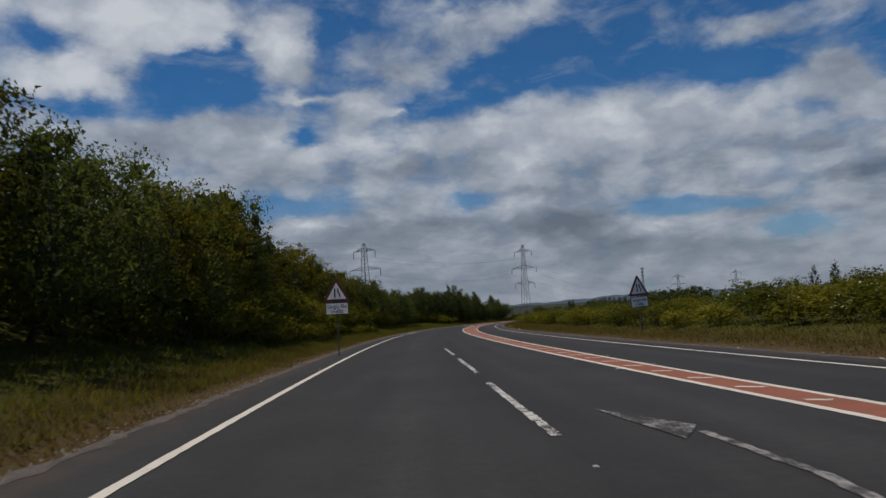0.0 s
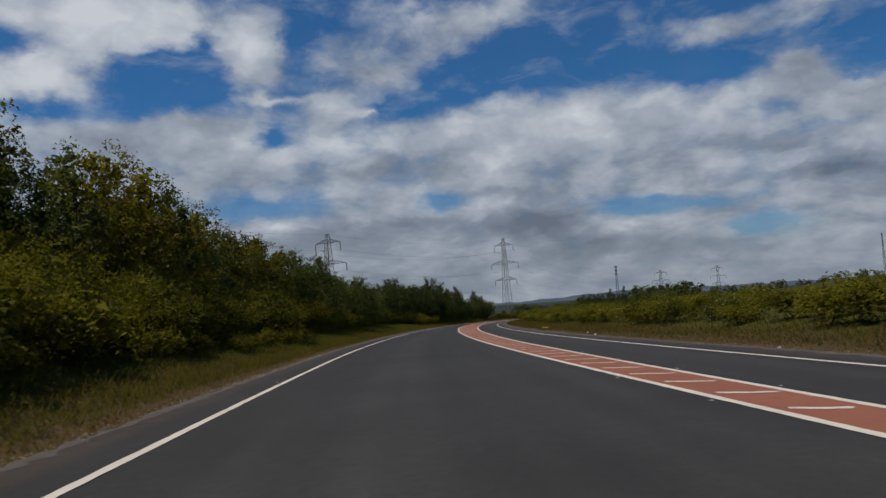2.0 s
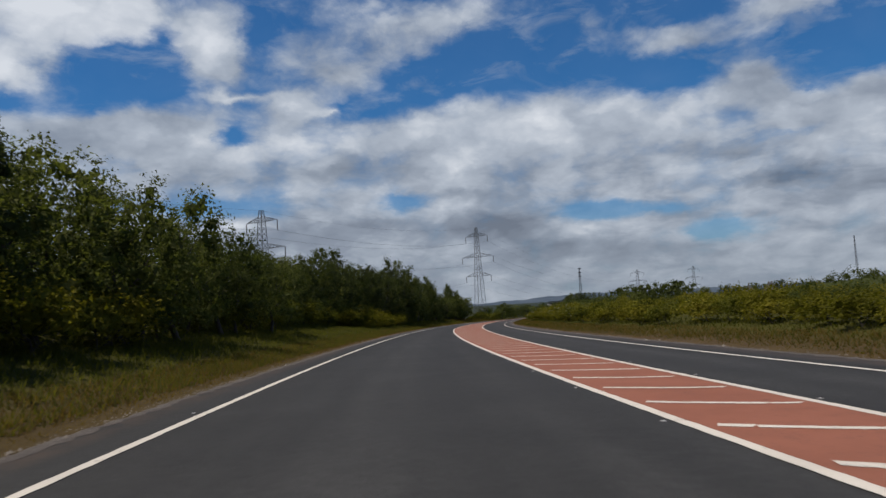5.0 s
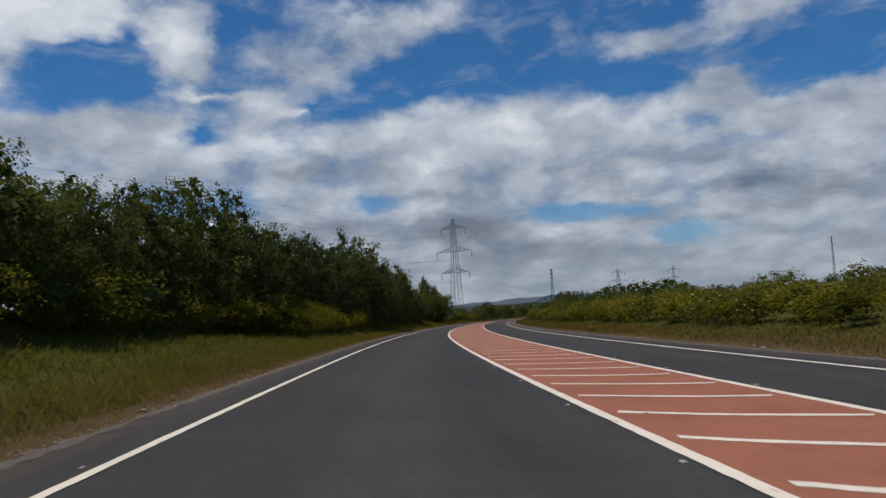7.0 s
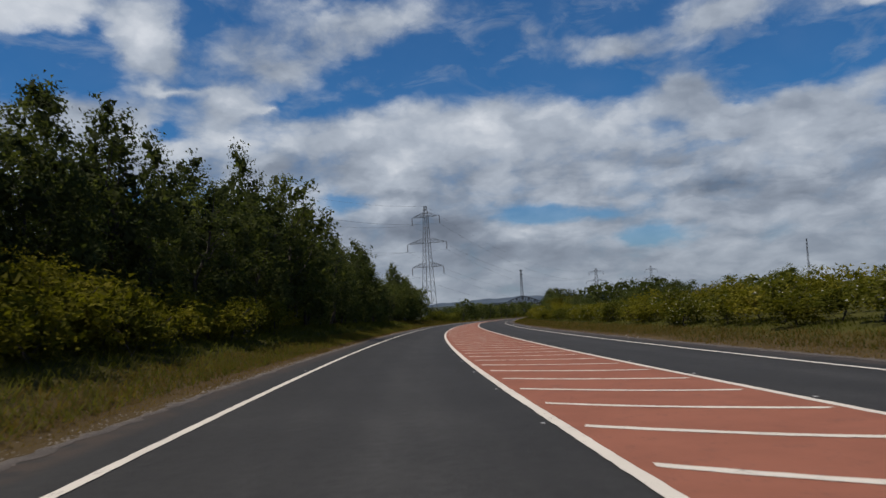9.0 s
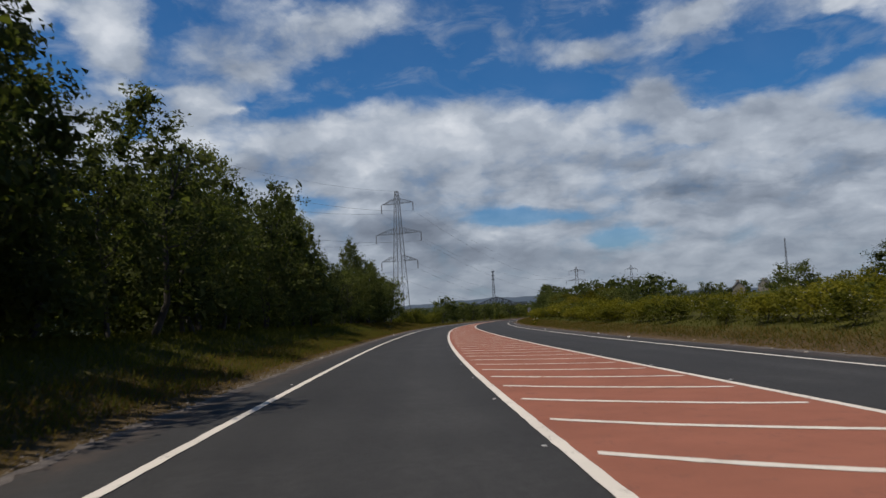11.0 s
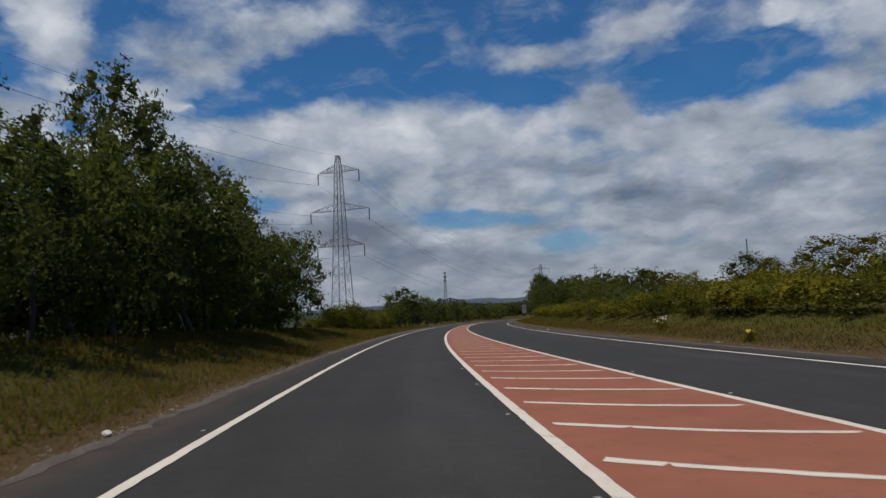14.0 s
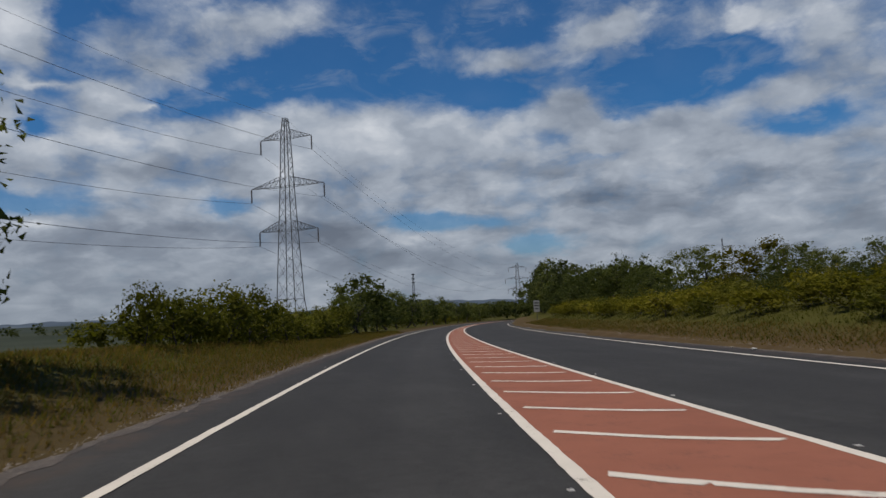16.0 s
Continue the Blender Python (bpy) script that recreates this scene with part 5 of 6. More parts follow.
def far_planting():
    r = np.random.RandomState(23)
    # trees on the hillside beyond the scrub: x, y, height
    for x, y, h in ((256, 547, 8.0), (230, 570, 9.5), (221, 580, 10.0), (243, 578, 9.0), (210, 592, 9.0), (262, 566, 8.0), (252, 572, 9.0), (227, 546, 4.6), (244, 540, 4.4), (272, 520, 6.0), (286, 500, 6.5), (300, 480, 6.0), (312, 462, 7.0), (326, 440, 7.5), (336, 420, 7.0), (340, 400, 7.0), (196, 600, 5.5), (184, 615, 5.5)):
        plant_at("oak", r.randint(4), x, y, h, r.uniform(0, 6.28), 1.25)
    rows = []
    for i in range(70):
        f = i / 69
        rows.append((150 + 260 * f + r.uniform(-9, 9), 640 + 30 * math.sin(f * 5) - 90 * f + r.uniform(-9, 9), r.uniform(5, 9)))
    for i in range(60):
        f = i / 59
        rows.append((90 + 420 * f + r.uniform(-9, 9), 760 + 140 * f + r.uniform(-12, 12), r.uniform(6, 10)))
    for i in range(110):
        f = i / 109
        rows.append((-420 + 900 * f + r.uniform(-14, 14), 980 + 60 * math.sin(f * 9) + r.uniform(-30, 30), r.uniform(6, 12)))
    for _ in range(70):
        x, y = r.uniform(250, 400), r.uniform(370, 540)
        rows.append((x, y, r.uniform(3.5, 6.5)))
    # a belt whose crowns rise above the scrub: bearing, height of the tops
    for a in np.arange(20.2, 26.0, 0.45):
        d = r.uniform(425, 460)
        x, y = 2.7 + d * math.sin(radians(a)), 152.0 + d * math.cos(radians(a))
        top = np.interp(a, (14, 15.5, 18, 21, 24, 26), (1.0, 2.2, 4.6, 6.2, 7.4, 8.0)) * r.uniform(0.85, 1.12)
        rows.append((x, y, max(top - float(ground_height(np.array([x]), np.array([y]))[0][0]), 3.0)))
    # a low dark hedge beyond the far bend
    for a in np.arange(20.8, 25.4, 0.28):
        d = r.uniform(272, 288)
        x, y = 33.9 + d * math.sin(radians(a)), 321.5 + d * math.cos(radians(a))
        rows.append((x, y, max(r.uniform(-4.4, -3.4) - float(ground_height(np.array([x]), np.array([y]))[0][0]), 2.5)))
    thicket("far_trees", "distant dark tree belts beyond the fields", "trees", rows, ("belt",), 35)


far_planting()


def build_grass():
    """Long grass of the verges, thickest by the road."""
    r = np.random.RandomState(29)

    def blades(name, label, n, s_lo, s_hi, side, lo, hi, tall, material_):
        s = r.uniform(s_lo, s_hi, n)
        d = lo + (hi - lo) * r.uniform(size=n) ** 1.25
        u = EDGE_L - d if side < 0 else EDGE_R + d
        p = on_road(s, u)
        z = ground_height(p[:, 0], p[:, 1])[0]
        tuft = 0.85 + 0.2 * lumps(p[:, 0], p[:, 1], 2.2, 8)
        h = tall * r.uniform(0.6, 1.2, n) * tuft * (0.35 + 0.65 * smooth(d, 0.0, 1.4))
        ang = r.uniform(0, 6.28, n)
        w = r.uniform(0.008, 0.017, n) * (1 + d * 0.15)
        lean = r.uniform(0.4, 1.2, n) * h
        wa = ang + r.uniform(1.0, 2.2, n)
        base = np.stack([p[:, 0], p[:, 1], z - 0.03], -1)
        side_v = np.stack([np.cos(ang) * w, np.sin(ang) * w, 0 * w], -1)
        tip = base + np.stack([np.cos(wa) * lean, np.sin(wa) * lean, h], -1)
        v = np.stack([base - side_v, base + side_v, tip], 1).reshape(-1, 3)
        me = mesh_fast(name, v, np.arange(n * 3).reshape(n, 3), material_)
        tagged(new(name, me), label, "grass", kind="stuff")

    blades("verge_grass", "long green grass on the left verge", 48000, -6, 130, -1, 0.6, 6.5, 0.32, M_GRASS)
    blades("verge_grass", "long green grass on the left verge", 66000, 130, 300, -1, 0.6, 7.8, 0.34, M_GRASS)
    blades("verge_grass", "long green grass on the left verge", 30000, 300, 410, -1, 0.4, 9.0, 0.28, M_GRASS)
    blades("dry_grass", "brown seeding grass close to the road", 70000, -6, 300, -1, 0.2, 2.4, 0.24, M_DRYGRASS)
    blades("dry_grass", "brown seeding grass close to the road", 44000, 300, 410, -1, 0.2, 8.0, 0.26, M_DRYGRASS)
    blades("verge_grass", "long olive grass on the right verge", 70000, 6, 420, 1, 0.5, 5.0, 0.22, M_GRASS)
    blades("dry_grass", "brown seeding grass close to the road", 66000, 6, 420, 1, 0.25, 3.0, 0.22, M_DRYGRASS)


build_grass()


# ---------------------------------------------------------------- signs
def text_mesh(body, size, width, material_):
    cu = bpy.data.curves.new("writing", "FONT")
    cu.body, cu.size, cu.align_x, cu.align_y, cu.extrude = body, size, "CENTER", "CENTER", 0.001
    ob = bpy.data.objects.new("writing", cu)
    scene.collection.objects.link(ob)
    bpy.context.view_layer.update()
    me = bpy.data.meshes.new_from_object(ob.evaluated_get(bpy.context.evaluated_depsgraph_get()))
    bpy.data.objects.remove(ob)
    xs = [v.co.x for v in me.vertices]
    k = width / (max(xs) - min(xs))
    for v in me.vertices:
        # lettering stands upright on the face of the sign, seen from -y
        v.co = Vector((v.co.x * k, -v.co.z, v.co.y))
    me.materials.clear()
    me.materials.append(material_)
    return me


def slab(outline, thick, y, name, material_):
    """An upright plate from an (x, z) outline; its face looks to -y."""
    n = len(outline)
    verts = [(x, y, z) for x, z in outline] + [(x, y + thick, z) for x, z in outline]
    faces = [tuple(range(n)), tuple(range(2 * n - 1, n - 1, -1))] + [((i + 1) % n, i, n + i, n + (i + 1) % n) for i in range(n)]
    return mesh_from(name, verts, faces, material_)


def rounded(points, radius, steps=5):
    """The outline with its corners rounded."""
    out = []
    pts = [np.array(p, float) for p in points]
    for i, p in enumerate(pts):
        a, b = pts[i - 1] - p, pts[(i + 1) % len(pts)] - p
        a, b = a / np.linalg.norm(a), b / np.linalg.norm(b)
        half = math.acos(float(np.clip(a @ b, -1, 1))) / 2
        d = radius / math.tan(half)
        c = p + (a + b) / np.linalg.norm(a + b) * radius / math.sin(half)
        v0, v1 = p + a * d - c, p + b * d - c
        for k in range(steps + 1):
            f = k / steps
            v = v0 * (1 - f) + v1 * f
            out.append(tuple(c + v / np.linalg.norm(v) * radius))
    return out


def warning_sign(label, height, lean):
    """A red-bordered triangle over a worded plate, on a grey post. Height: of the plate's lower edge."""
    ob = new("road_sign")
    tagged(ob, label, "road sign", "single file warning signs")
    side = 1.0
    z0 = height + 0.46
    tri = [(-side / 2, z0), (side / 2, z0), (0, z0 + side * 0.866)]
    post = Bars()
    post.bar((0, 0.05, -0.4), (0, 0.05, z0 + 0.62), 0.046, 0.046)
    part("post", post.mesh("post", M_POST), ob)
    plate = part("triangle_plate", slab(rounded(tri, 0.045), 0.012, 0.0, "triangle_plate", M_SIGN_RED), ob, "faded dark red border")
    inner = [(-side / 2 + 0.155, z0 + 0.09), (side / 2 - 0.155, z0 + 0.09), (0, z0 + side * 0.866 - 0.18)]
    part("white_face", slab(inner, 0.003, -0.0045, "white_face", M_SIGN_WHITE), plate, "white triangle")
    zz = z0 + 0.15
    part("symbol_line", slab([(-0.085, zz), (-0.035, zz), (-0.035, zz + 0.33), (-0.085, zz + 0.33)], 0.002, -0.0068, "symbol_line", M_SIGN_BLACK), plate)
    part("symbol_line", slab([(0.09, zz), (0.135, zz), (0.135, zz + 0.11), (0.085, zz + 0.20), (0.075, zz + 0.33), (0.03, zz + 0.33), (0.035, zz + 0.19), (0.09, zz + 0.09)], 0.002, -0.0068, "symbol_line", M_SIGN_BLACK), plate)
    words = [(-0.40, height), (0.40, height), (0.40, height + 0.42), (-0.40, height + 0.42)]
    back = part("word_plate", slab(rounded(words, 0.03), 0.012, 0.0, "word_plate", M_SIGN_BLACK), ob, "black plate edge")
    face = [(-0.385, height + 0.018), (0.385, height + 0.018), (0.385, height + 0.402), (-0.385, height + 0.402)]
    part("white_face", slab(rounded(face, 0.025), 0.003, -0.0045, "white_face", M_SIGN_WHITE), back, "white plate")
    for body, z, w in (("Single file", height + 0.285, 0.67), ("traffic", height + 0.11, 0.44)):
        me = text_mesh(body, 0.19, w, M_SIGN_BLACK)
        for v in me.vertices:
            v.co += Vector((0, -0.0058, z))
        part("wording", me, back, "black lettering")
    return ob


def place_sign(ob, x, y, turn, lean):
    s, u, _ = along([x], [y])
    z = float(ground_height(np.array([x]), np.array([y]))[0][0])
    ob.matrix_basis = Matrix.Translation((x, y, z)) @ Matrix.Rotation(float(np.interp(s[0], S, HEAD)) + radians(turn), 4, "Z") @ Matrix.Rotation(radians(lean), 4, "Y") @ Matrix.Diagonal((1.32, 1.32, 1.32, 1.0))


place_sign(warning_sign("red-bordered triangular warning sign on a grey post", 1.53, 0.0), -5.05, 35.0, 4.0, 0.0)
place_sign(warning_sign("leaning triangular warning sign standing in scrub", 0.98, 0.0), 10.55, 39.4, 20.0, -2.5)


def small_far_sign(s, u):
    ob = new("road_sign")
    tagged(ob, "small pale rectangular road sign at the far bend", "road sign")
    post = Bars()
    post.bar((0, 0.05, -0.3), (0, 0.05, 1.9), 0.06)
    part("post", post.mesh("post", M_POST), ob)
    part("sign_face", slab(rounded([(-0.28, 0.9), (0.28, 0.9), (0.28, 2.0), (-0.28, 2.0)], 0.05), 0.02, 0.0, "sign_face", M_SIGN_GREY), ob)
    for z, w in ((1.75, 0.4), (1.5, 0.44), (1.2, 0.3)):
        part("wording_bar", slab([(-w / 2, z - 0.05), (w / 2, z - 0.05), (w / 2, z + 0.05), (-w / 2, z + 0.05)], 0.003, -0.006, "wording_bar", M_SIGN_BLACK), ob)
    p = on_road(s, u)
    place_sign(ob, float(p[0]), float(p[1]), 0.0, 0.0)


small_far_sign(418.0, EDGE_R + 1.8)


# ---------------------------------------------------------------- power line
LINE_DIR = np.array((0.590, 0.807))          # the way the power line runs
ARMS = ((0.905, 6.6), (0.680, 9.4), (0.475, 7.5))    # height as a part of the whole, half length


def half_width(f):
    """Half the tower's width at a part f of its height."""
    return float(np.interp(f, (0.0, 0.16, 0.475, 0.70, 0.92, 1.0), (3.2, 2.25, 1.6, 1.15, 0.8, 0.46)))


def pylon_parts(height, bold=1.0):
    ob = new("pylon")
    levels = [0.0, 0.16, 0.25, 0.33, 0.405, 0.475, 0.532, 0.586, 0.635, 0.680, 0.735, 0.782, 0.828, 0.868, 0.905, 0.95, 1.0]
    corners = ((-1, -1), (1, -1), (1, 1), (-1, 1))

    def at(f, i, j):
        w = half_width(f)
        return np.array((i * w, j * w, f * height))

    legs, brace = Bars(), Bars()
    for a, b in zip(levels[:-1], levels[1:]):
        for c in range(4):
            p, q = corners[c], corners[(c + 1) % 4]
            legs.bar(at(a, *p), at(b, *p), 0.15 * bold)
            brace.bar(at(a, *p), at(b, *q), 0.055 * bold)
            brace.bar(at(a, *q), at(b, *p), 0.055 * bold)
            if b in (0.16, 0.475, 0.680, 0.905, 1.0):
                brace.bar(at(b, *p), at(b, *q), 0.08 * bold)
    part("tower_frame", legs.mesh("tower_frame", M_STEEL), ob)
    part("bracing", brace.mesh("bracing", M_STEEL), ob)
    for f, reach in ARMS:
        for side in (-1, 1):
            arm = Bars()
            w, top = half_width(f), f + 0.045
            tip = np.array((side * reach, 0.0, f * height + 0.1))
            for j in (-1, 1):
                low, up = np.array((side * w, j * w, f * height)), np.array((side * half_width(top), j * half_width(top), top * height))
                arm.bar(low, tip, 0.08 * bold)
                arm.bar(up, tip, 0.08 * bold)
                for k in range(1, 6):
                    g, g2 = k / 6, (k - 0.5) / 6
                    arm.bar(low + (tip - low) * g, up + (tip - up) * g, 0.055 * bold)
                    arm.bar(low + (tip - low) * g, up + (tip - up) * (g - 1 / 6), 0.055 * bold)
            for k in range(1, 6):
                g = k / 6
                arm.bar(np.array((side * w, -w, f * height)) * (1 - g) + tip * g, np.array((side * w, w, f * height)) * (1 - g) + tip * g, 0.055 * bold)
            part("crossarm", arm.mesh("crossarm", M_STEEL), ob)
            ins = Bars()
            n = 9
            for k in range(n):
                z = f * height - 3.1 * (k + 0.5) / n
                ins.bar((side * reach, 0, z + 0.12), (side * reach, 0, z - 0.12), 0.26 * bold, 0.26 * bold)
                ins.bar((side * reach, 0, z - 0.1), (side * reach, 0, z - 0.26), 0.12 * bold, 0.12 * bold)
            part("insulator", ins.mesh("insulator", M_GLASSY), ob, "dark string of insulator discs")
    return ob


def build_power_line():
    turn = math.atan2(-LINE_DIR[0], LINE_DIR[1])
    towers = []
    for x, y, top in ((-34.8, 334.4, 32.4), (55.2, 491.8, 40.2), (264.1, 822.9, 24.2)):
        z = float(ground_height(np.array([x]), np.array([y]))[0][0]) - 0.3
        far = y > 600
        ob = pylon_parts(top - z, 1.1 if far else 1.0)
        tagged(ob, "tall grey steel lattice electricity pylon" if not far else "distant grey lattice electricity pylon", "pylon", "pylons of the power line")
        ob.matrix_basis = Matrix.Translation((x, y, z)) @ Matrix.Rotation(turn, 4, "Z")
        towers.append((np.array((x, y, z)), top - z))
    x, y, top = 378.0, 945.2, 29.2
    z = float(ground_height(np.array([x]), np.array([y]))[0][0]) - 0.3
    ob = pylon_parts(top - z, 1.1)
    tagged(ob, "distant grey lattice electricity pylon", "pylon", "pylons of the power line")
    ob.matrix_basis = Matrix.Translation((x, y, z)) @ Matrix.Rotation(turn, 4, "Z")
    # conductors sag between the insulators; one earth wire joins the peaks
    right = np.array((LINE_DIR[1], -LINE_DIR[0], 0.0))
    start = (towers[0][0] + np.array((-92.0, -148.0, 4.0)), towers[0][1])
    chain = [start] + towers
    for (p, hp), (q, hq) in zip(chain[:-1], chain[1:]):
        span = float(np.linalg.norm(q - p))
        hooks = [((f * hp - 3.2, f * hq - 3.2), side * reach) for f, reach in ARMS for side in (-1, 1)] + [((hp, hq), 0.0)]
        for (ha, hb), off in hooks:
            a, b = p + right * off + np.array((0, 0, ha)), q + right * off + np.array((0, 0, hb))
            sag = 0.022 * span * (span / 200.0) ** 0.5
            pts = []
            for k in range(25):
                g = k / 24
                c = a * (1 - g) + b * g
                c[2] -= 4 * sag * g * (1 - g)
                pts.append(c)
            v, qd = tube(pts, [0.032 if off else 0.022] * 25, 4)
            tagged(new("power_cable", mesh_fast("power_cable", v, qd, M_CABLE)), "thin grey overhead power cable" if off else "thin earth wire between pylon peaks", "cable", "overhead cables")


build_power_line()


def lattice_mast(x, y, top, width, heads, label):
    z = float(ground_height(np.array([x]), np.array([y]))[0][0]) - 0.3
    h = top - z
    ob = new("lattice_mast")
    tagged(ob, label, "mast")
    bars = Bars()
    n = 14
    for k in range(n):
        f0, f1 = k / n, (k + 1) / n
        w0, w1 = width * (1 - 0.7 * f0), width * (1 - 0.7 * f1)
        for c in range(4):
            p, q = ((-1, -1), (1, -1), (1, 1), (-1, 1))[c], ((-1, -1), (1, -1), (1, 1), (-1, 1))[(c + 1) % 4]
            bars.bar((p[0] * w0, p[1] * w0, h * f0), (p[0] * w1, p[1] * w1, h * f1), width * 0.14)
            bars.bar((p[0] * w0, p[1] * w0, h * f0), (q[0] * w1, q[1] * w1, h * f1), width * 0.09)
    part("lattice", bars.mesh("lattice", M_STEEL), ob)
    for f in heads:
        rim = [(math.cos(k * 1.047) * width * 0.95, math.sin(k * 1.047) * width * 0.95, h * f) for k in range(7)]
        v, q = tube(rim, [width * 0.32] * 7, 6)
        part("antenna_ring", mesh_from("antenna_ring", v, q, M_DARKSTEEL), ob)
    ob.matrix_basis = Matrix.Translation((x, y, z))


lattice_mast(699.0, 2560.0, 101.0, 4.6, (0.975, 0.86, 0.75), "distant dark lattice mast with antenna rings")
lattice_mast(737.0, 1164.2, 69.8, 1.7, (), "tall thin grey mast on the far hillside")


def build_truss_bridge():
    """A dark steel truss far down the road."""
    ob = new("truss_bridge")
    tagged(ob, "distant dark steel truss bridge above the trees", "bridge")
    half, n = 46.0, 10
    webs = Bars()

    def top(f):
        return 3.5 + 9.5 * max(0.0, 1 - abs(f) / 0.55) ** 0.8
    for side in (-4.0, 4.0):
        chords = Bars()
        for k in range(-n, n):
            a, b = k / n, (k + 1) / n
            chords.bar((a * half, side, 0), (b * half, side, 0), 1.1)
            chords.bar((a * half, side, top(a)), (b * half, side, top(b)), 1.1)
            webs.bar((a * half, side, 0), (a * half, side, top(a)), 0.7)
            webs.bar((a * half, side, 0) if k % 2 else (a * half, side, top(a)), (b * half, side, top(b)) if k % 2 else (b * half, side, 0), 0.7)
        part("chord", chords.mesh("chord", M_DARKSTEEL), ob)
    part("webs", webs.mesh("webs", M_DARKSTEEL), ob)
    for k in (-1.0, -0.55, 0.55, 1.0):
        pier = Bars()
        pier.bar((k * half, 0, -22.0), (k * half, 0, 0), 3.0, 9.0)
        part("pier", pier.mesh("pier", M_CONCRETE), ob)
    ob.matrix_basis = Matrix.Translation((331.0, 1296.0, -8.0)) @ Matrix.Rotation(radians(-14.0), 4, "Z")


build_truss_bridge()


# ---------------------------------------------------------------- flowers, stones and litter on the verges
def verge_place(s, across):
    """World place on the ground, from metres along and metres across from the driven line."""
    p = on_road(s, across - float(left_line(s)))
    z = float(ground_height(np.array([p[0]]), np.array([p[1]]))[0][0])
    return float(p[0]), float(p[1]), z


def flower_clump(s, across, petals, centre, heads, spread, tall, label, seed):
    """Stems with round flower heads out of a tuft of leaves."""
    r = np.random.RandomState(seed)
    ob = tagged(new("flower_clump"), label, "flowers", "flowers on the verge")
    for _ in range(heads):
        a, d = r.uniform(0, 6.28), spread * math.sqrt(r.uniform())
        foot = np.array((math.cos(a) * d * 0.6, math.sin(a) * d * 0.6, -0.03))
        top = np.array((math.cos(a) * d, math.sin(a) * d, tall * r.uniform(0.7, 1.1)))
        size, tilt = r.uniform(0.035, 0.065), r.normal(0, 0.35, 2)
        stem = Bars()
        stem.bar(foot, top, 0.008)
        part("stem", stem.mesh("stem", M_GRASS), ob)
        rim = []
        for k in range(10):
            w, rad = k * 0.6283, size * (1.0 if k % 2 else 0.72)
            x, y = math.cos(w) * rad, math.sin(w) * rad
            rim.append(top + np.array((x, y, x * tilt[0] + y * tilt[1])))
        rim.append(top + np.array((0, 0, size * 0.25)))
        bloom = part("flower", mesh_from("flower", rim, [(k, (k + 1) % 10, 10) for k in range(10)], petals), ob)
        disc = [top + np.array((math.cos(k * 1.047) * size * 0.35, math.sin(k * 1.047) * size * 0.35, size * 0.2)) for k in range(6)]
        disc.append(top + np.array((0, 0, size * 0.5)))
        part("flower_heart", mesh_from("flower_heart", disc, [(k, (k + 1) % 6, 6) for k in range(6)], centre), bloom)
    n = 90
    at = np.stack([r.normal(0, spread * 0.6, n), r.normal(0, spread * 0.6, n), r.uniform(0.02, tall * 0.6, n)], -1)
    lv, lq = leaf_cards(r, at, r.normal(size=(n, 3)), 0.14, 0.35)
    part("leaves", mesh_fast("leaves", lv, lq, M_LEAF_BUSH), ob)
    ob.matrix_basis = Matrix.Translation(verge_place(s, across))


M_DAISY = plain_material("white_petals", (0.72, 0.71, 0.66), 0.7)
M_YELLOW = plain_material("yellow_petals", (0.55, 0.38, 0.03), 0.7)
M_LITTER = plain_material("weathered_white_plastic", (0.60, 0.59, 0.56), 0.5, 0.0, 0.3, 9.0)
M_STONE = plain_material("pale_stone", (0.30, 0.27, 0.235), 0.9, 0.0, 0.45, 12.0)

for s, across, heads, spread, tall, seed in ((320.4, 11.8, 9, 0.3, 0.62, 1), (320.9, 12.1, 9, 0.3, 0.68, 2), (319.6, 11.6, 5, 0.25, 0.58, 3)):
    flower_clump(s, across, M_DAISY, M_YELLOW, heads, spread, tall, "clump of white daisies in the verge grass", seed)
for s, across, heads, spread, tall, seed in ((98.2, 9.3, 9, 0.25, 0.24, 5), (99.8, 9.6, 8, 0.25, 0.24, 6), (307.6, 10.7, 14, 0.24, 0.4, 7), (187.5, 10.4, 5, 0.2, 0.35, 8)):
    flower_clump(s, across, M_YELLOW, M_YELLOW, heads, spread, tall, "low clump of yellow flowers at the asphalt edge", seed)


def lumpy(name, size, flat, material_, seed):
    """A small rough lump with broken facets."""
    r = np.random.RandomState(seed)
    bm = bmesh.new()
    bmesh.ops.create_icosphere(bm, subdivisions=2, radius=1.0)
    cuts = r.normal(size=(7, 3))
    cuts /= np.linalg.norm(cuts, axis=1, keepdims=True)
    for v in bm.verts:
        c = np.array(v.co)
        for k in cuts:
            over = c @ k - 0.62
            if over > 0:
                c = c - k * over
        v.co = Vector(tuple(c * np.array((size, size * 0.75, size * flat)) * (1 + r.normal(0, 0.03))))
    me = bpy.data.meshes.new(name)
    bm.to_mesh(me)
    bm.free()
    me.materials.append(material_)
    return me


STONES = [lumpy("stone", 0.055, 0.6, M_STONE, 61), lumpy("stone", 0.07, 0.5, M_STONE, 62), lumpy("stone", 0.045, 0.7, M_STONE, 63)]
SCRAPS = [lumpy("scrap", 0.10, 0.35, M_LITTER, 71), lumpy("scrap", 0.085, 0.5, M_LITTER, 72)]


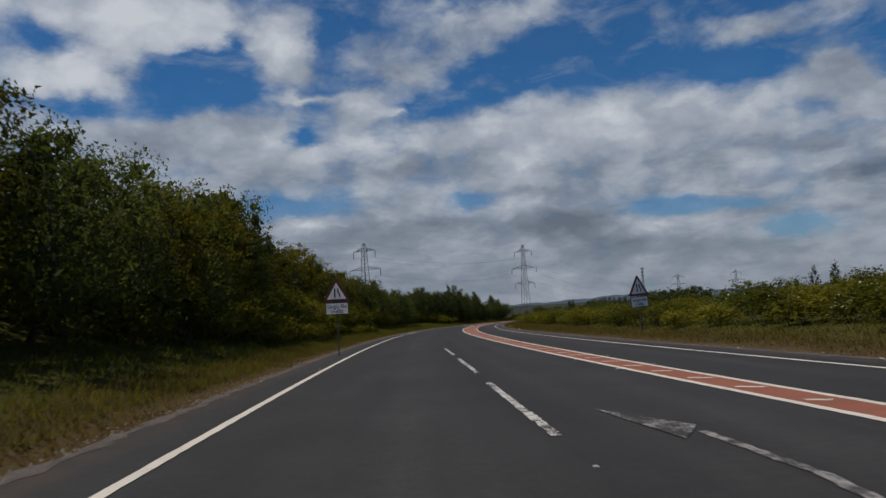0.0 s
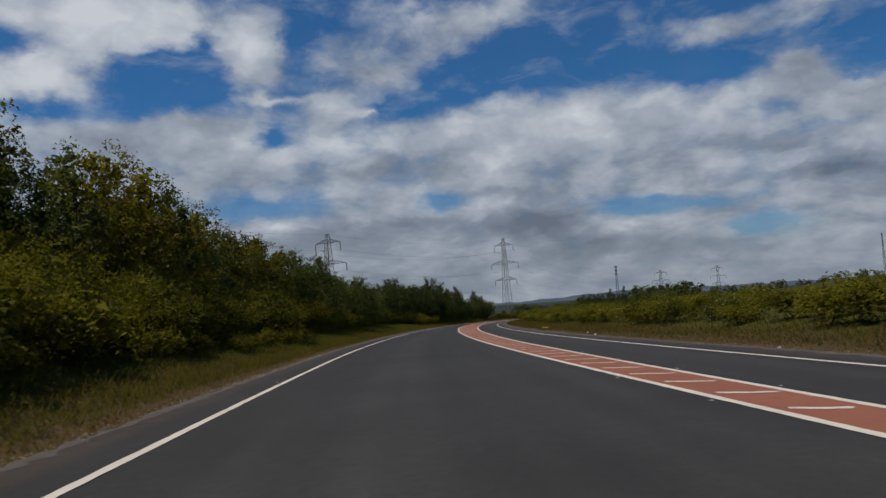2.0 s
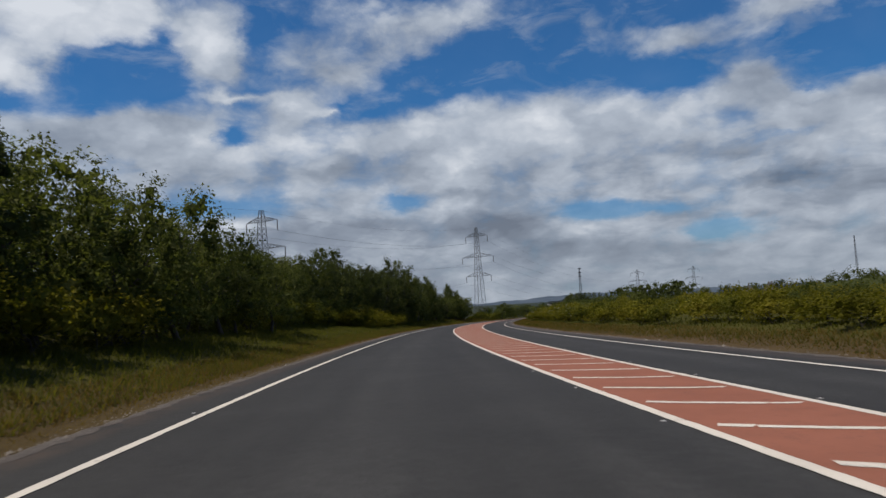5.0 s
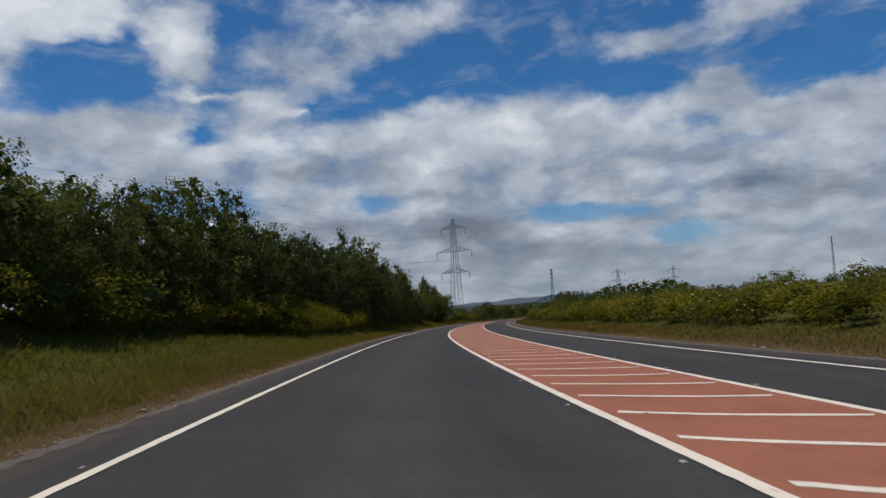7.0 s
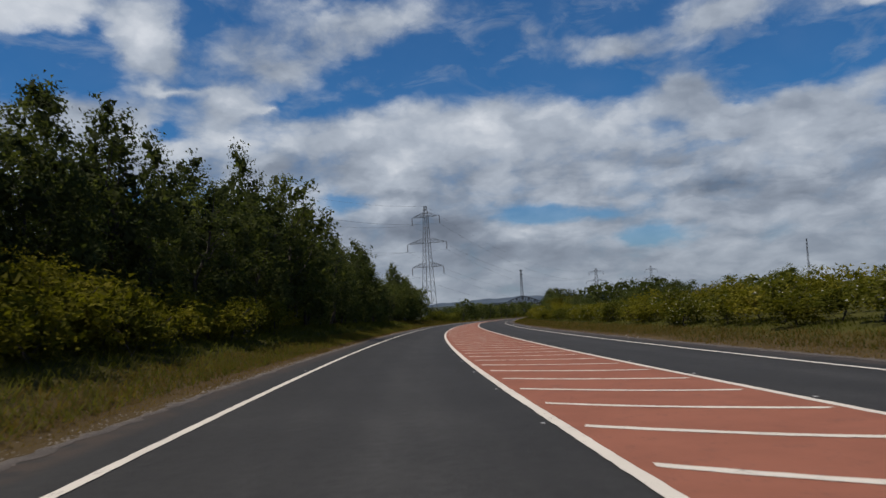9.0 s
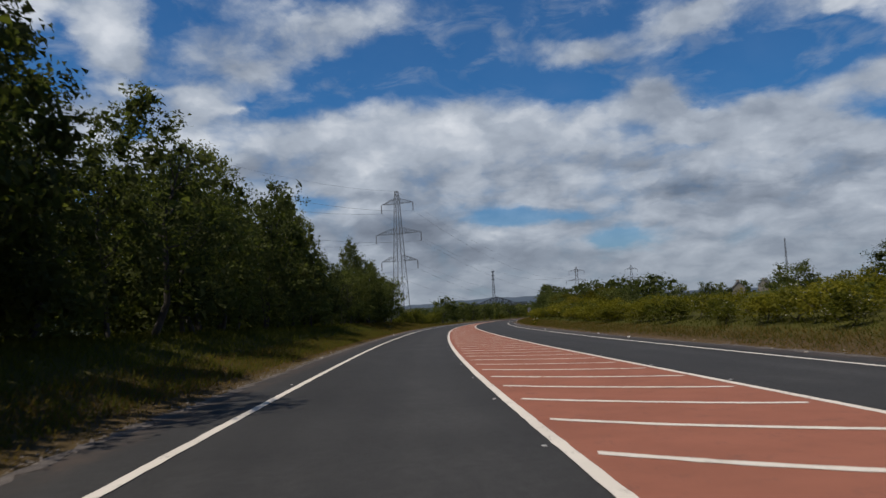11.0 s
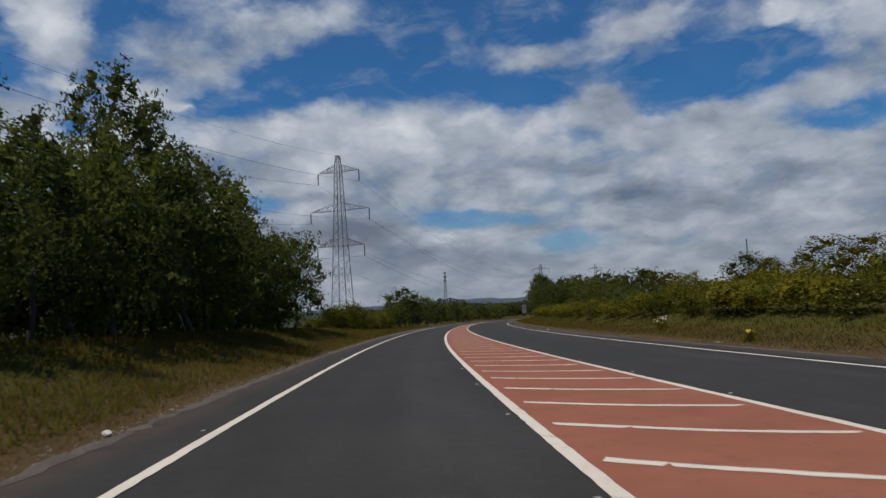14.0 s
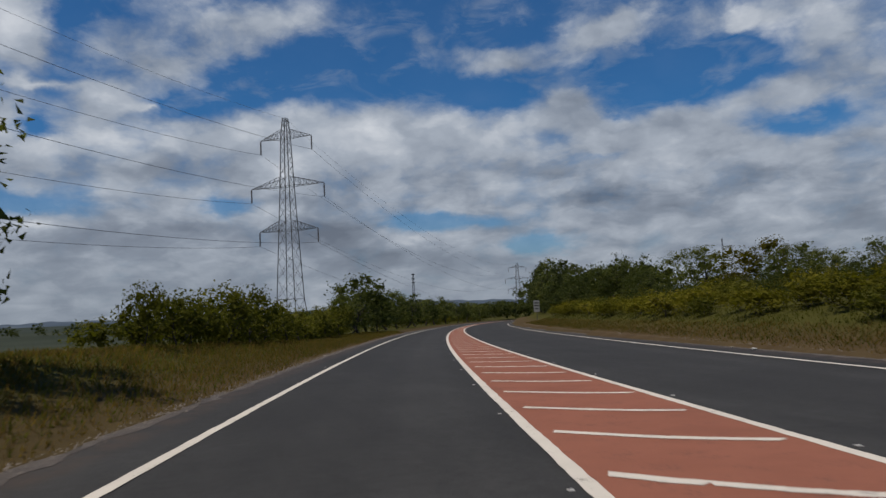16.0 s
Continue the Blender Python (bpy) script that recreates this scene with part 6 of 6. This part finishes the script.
def scatter_small():
    r = np.random.RandomState(64)
    places = [(s, float(left_line(s)) + (EDGE_R + r.normal(0.05, 0.2) if r.uniform() < 0.6 else EDGE_L + r.normal(0, 0.15))) for s in np.sort(r.uniform(8, 400, 60))]
    for i, (s, across) in enumerate(places):
        x, y, z = verge_place(float(s), float(across))
        if EDGE_L < across - float(left_line(s)) < EDGE_R:
            z = SLOPE * s
        ob = tagged(new("stone", STONES[i % 3]), "small pale broken stone on the asphalt edge", "stone", "stones along the verge")
        ob.matrix_basis = Matrix.Translation((x, y, z + 0.015)) @ Matrix.Rotation(r.uniform(0, 6.28), 4, "Z")
    for i, (s, across) in enumerate(((51.0, 9.4), (79.6, 9.3), (83.0, 9.6), (266.0, 10.1), (258.0, 9.8), (285.0, 9.5), (346.0, 9.8), (294.0, -3.95))):
        x, y, z = verge_place(s, across)
        if EDGE_L < across - float(left_line(s)) < EDGE_R:
            z = SLOPE * s
        ob = tagged(new("litter", SCRAPS[i % 2]), "crumpled scrap of white plastic litter at the road edge", "litter", "litter along the road")
        ob.matrix_basis = Matrix.Translation((x, y, z + 0.03)) @ Matrix.Rotation(r.uniform(0, 6.28), 4, "Z")


scatter_small()


# ---------------------------------------------------------------- farmhouse on the hillside
def farmhouse(x, y, length, width, eaves, ridge, turn, label):
    z = float(ground_height(np.array([x]), np.array([y]))[0][0]) - 0.3
    ob = tagged(new("house"), label, "house", "farm buildings")
    l, w = length / 2, width / 2
    wall_v = [(-l, -w, 0), (l, -w, 0), (l, w, 0), (-l, w, 0), (-l, -w, eaves), (l, -w, eaves), (l, w, eaves), (-l, w, eaves), (-l, 0, ridge), (l, 0, ridge)]
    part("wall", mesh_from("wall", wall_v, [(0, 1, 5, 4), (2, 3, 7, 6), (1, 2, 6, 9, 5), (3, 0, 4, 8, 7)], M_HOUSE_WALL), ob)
    for side in (-1, 1):
        lo, hi = np.array((0, side * (w + 0.35), eaves - 0.1)), np.array((0, 0, ridge + 0.12))
        v = []
        for lift in (0.0, 0.14):
            for end in (-l - 0.25, l + 0.25):
                v += [lo + np.array((end, 0, lift)), hi + np.array((end, 0, lift))]
        part("roof_slope", mesh_from("roof_slope", v, [(0, 1, 3, 2), (4, 6, 7, 5), (0, 2, 6, 4), (1, 5, 7, 3), (0, 4, 5, 1), (2, 3, 7, 6)], M_SLATE), ob)
    for end in (-l + 0.5, l - 0.5):
        stack = Bars()
        stack.bar((end, 0, ridge - 0.6), (end, 0, ridge + 1.1), 0.8)
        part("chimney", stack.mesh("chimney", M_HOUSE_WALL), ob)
    for cx in (-l * 0.55, l * 0.55):
        for cz in (1.4, 4.0):
            if cz < eaves - 0.5:
                pane = Bars()
                pane.bar((cx, -w - 0.03, cz - 0.6), (cx, -w - 0.03, cz + 0.6), 0.9, 0.08)
                part("window", pane.mesh("window", M_WINDOW), ob)
    ob.matrix_basis = Matrix.Translation((x, y, z)) @ Matrix.Rotation(radians(turn), 4, "Z")


farmhouse(240.6, 558.0, 7.0, 5.6, 3.6, 6.6, 62.0, "distant pale farmhouse gable with a slate roof")
farmhouse(252.5, 553.0, 6.0, 5.0, 3.2, 6.0, 40.0, "small pale outbuilding with a slate roof")
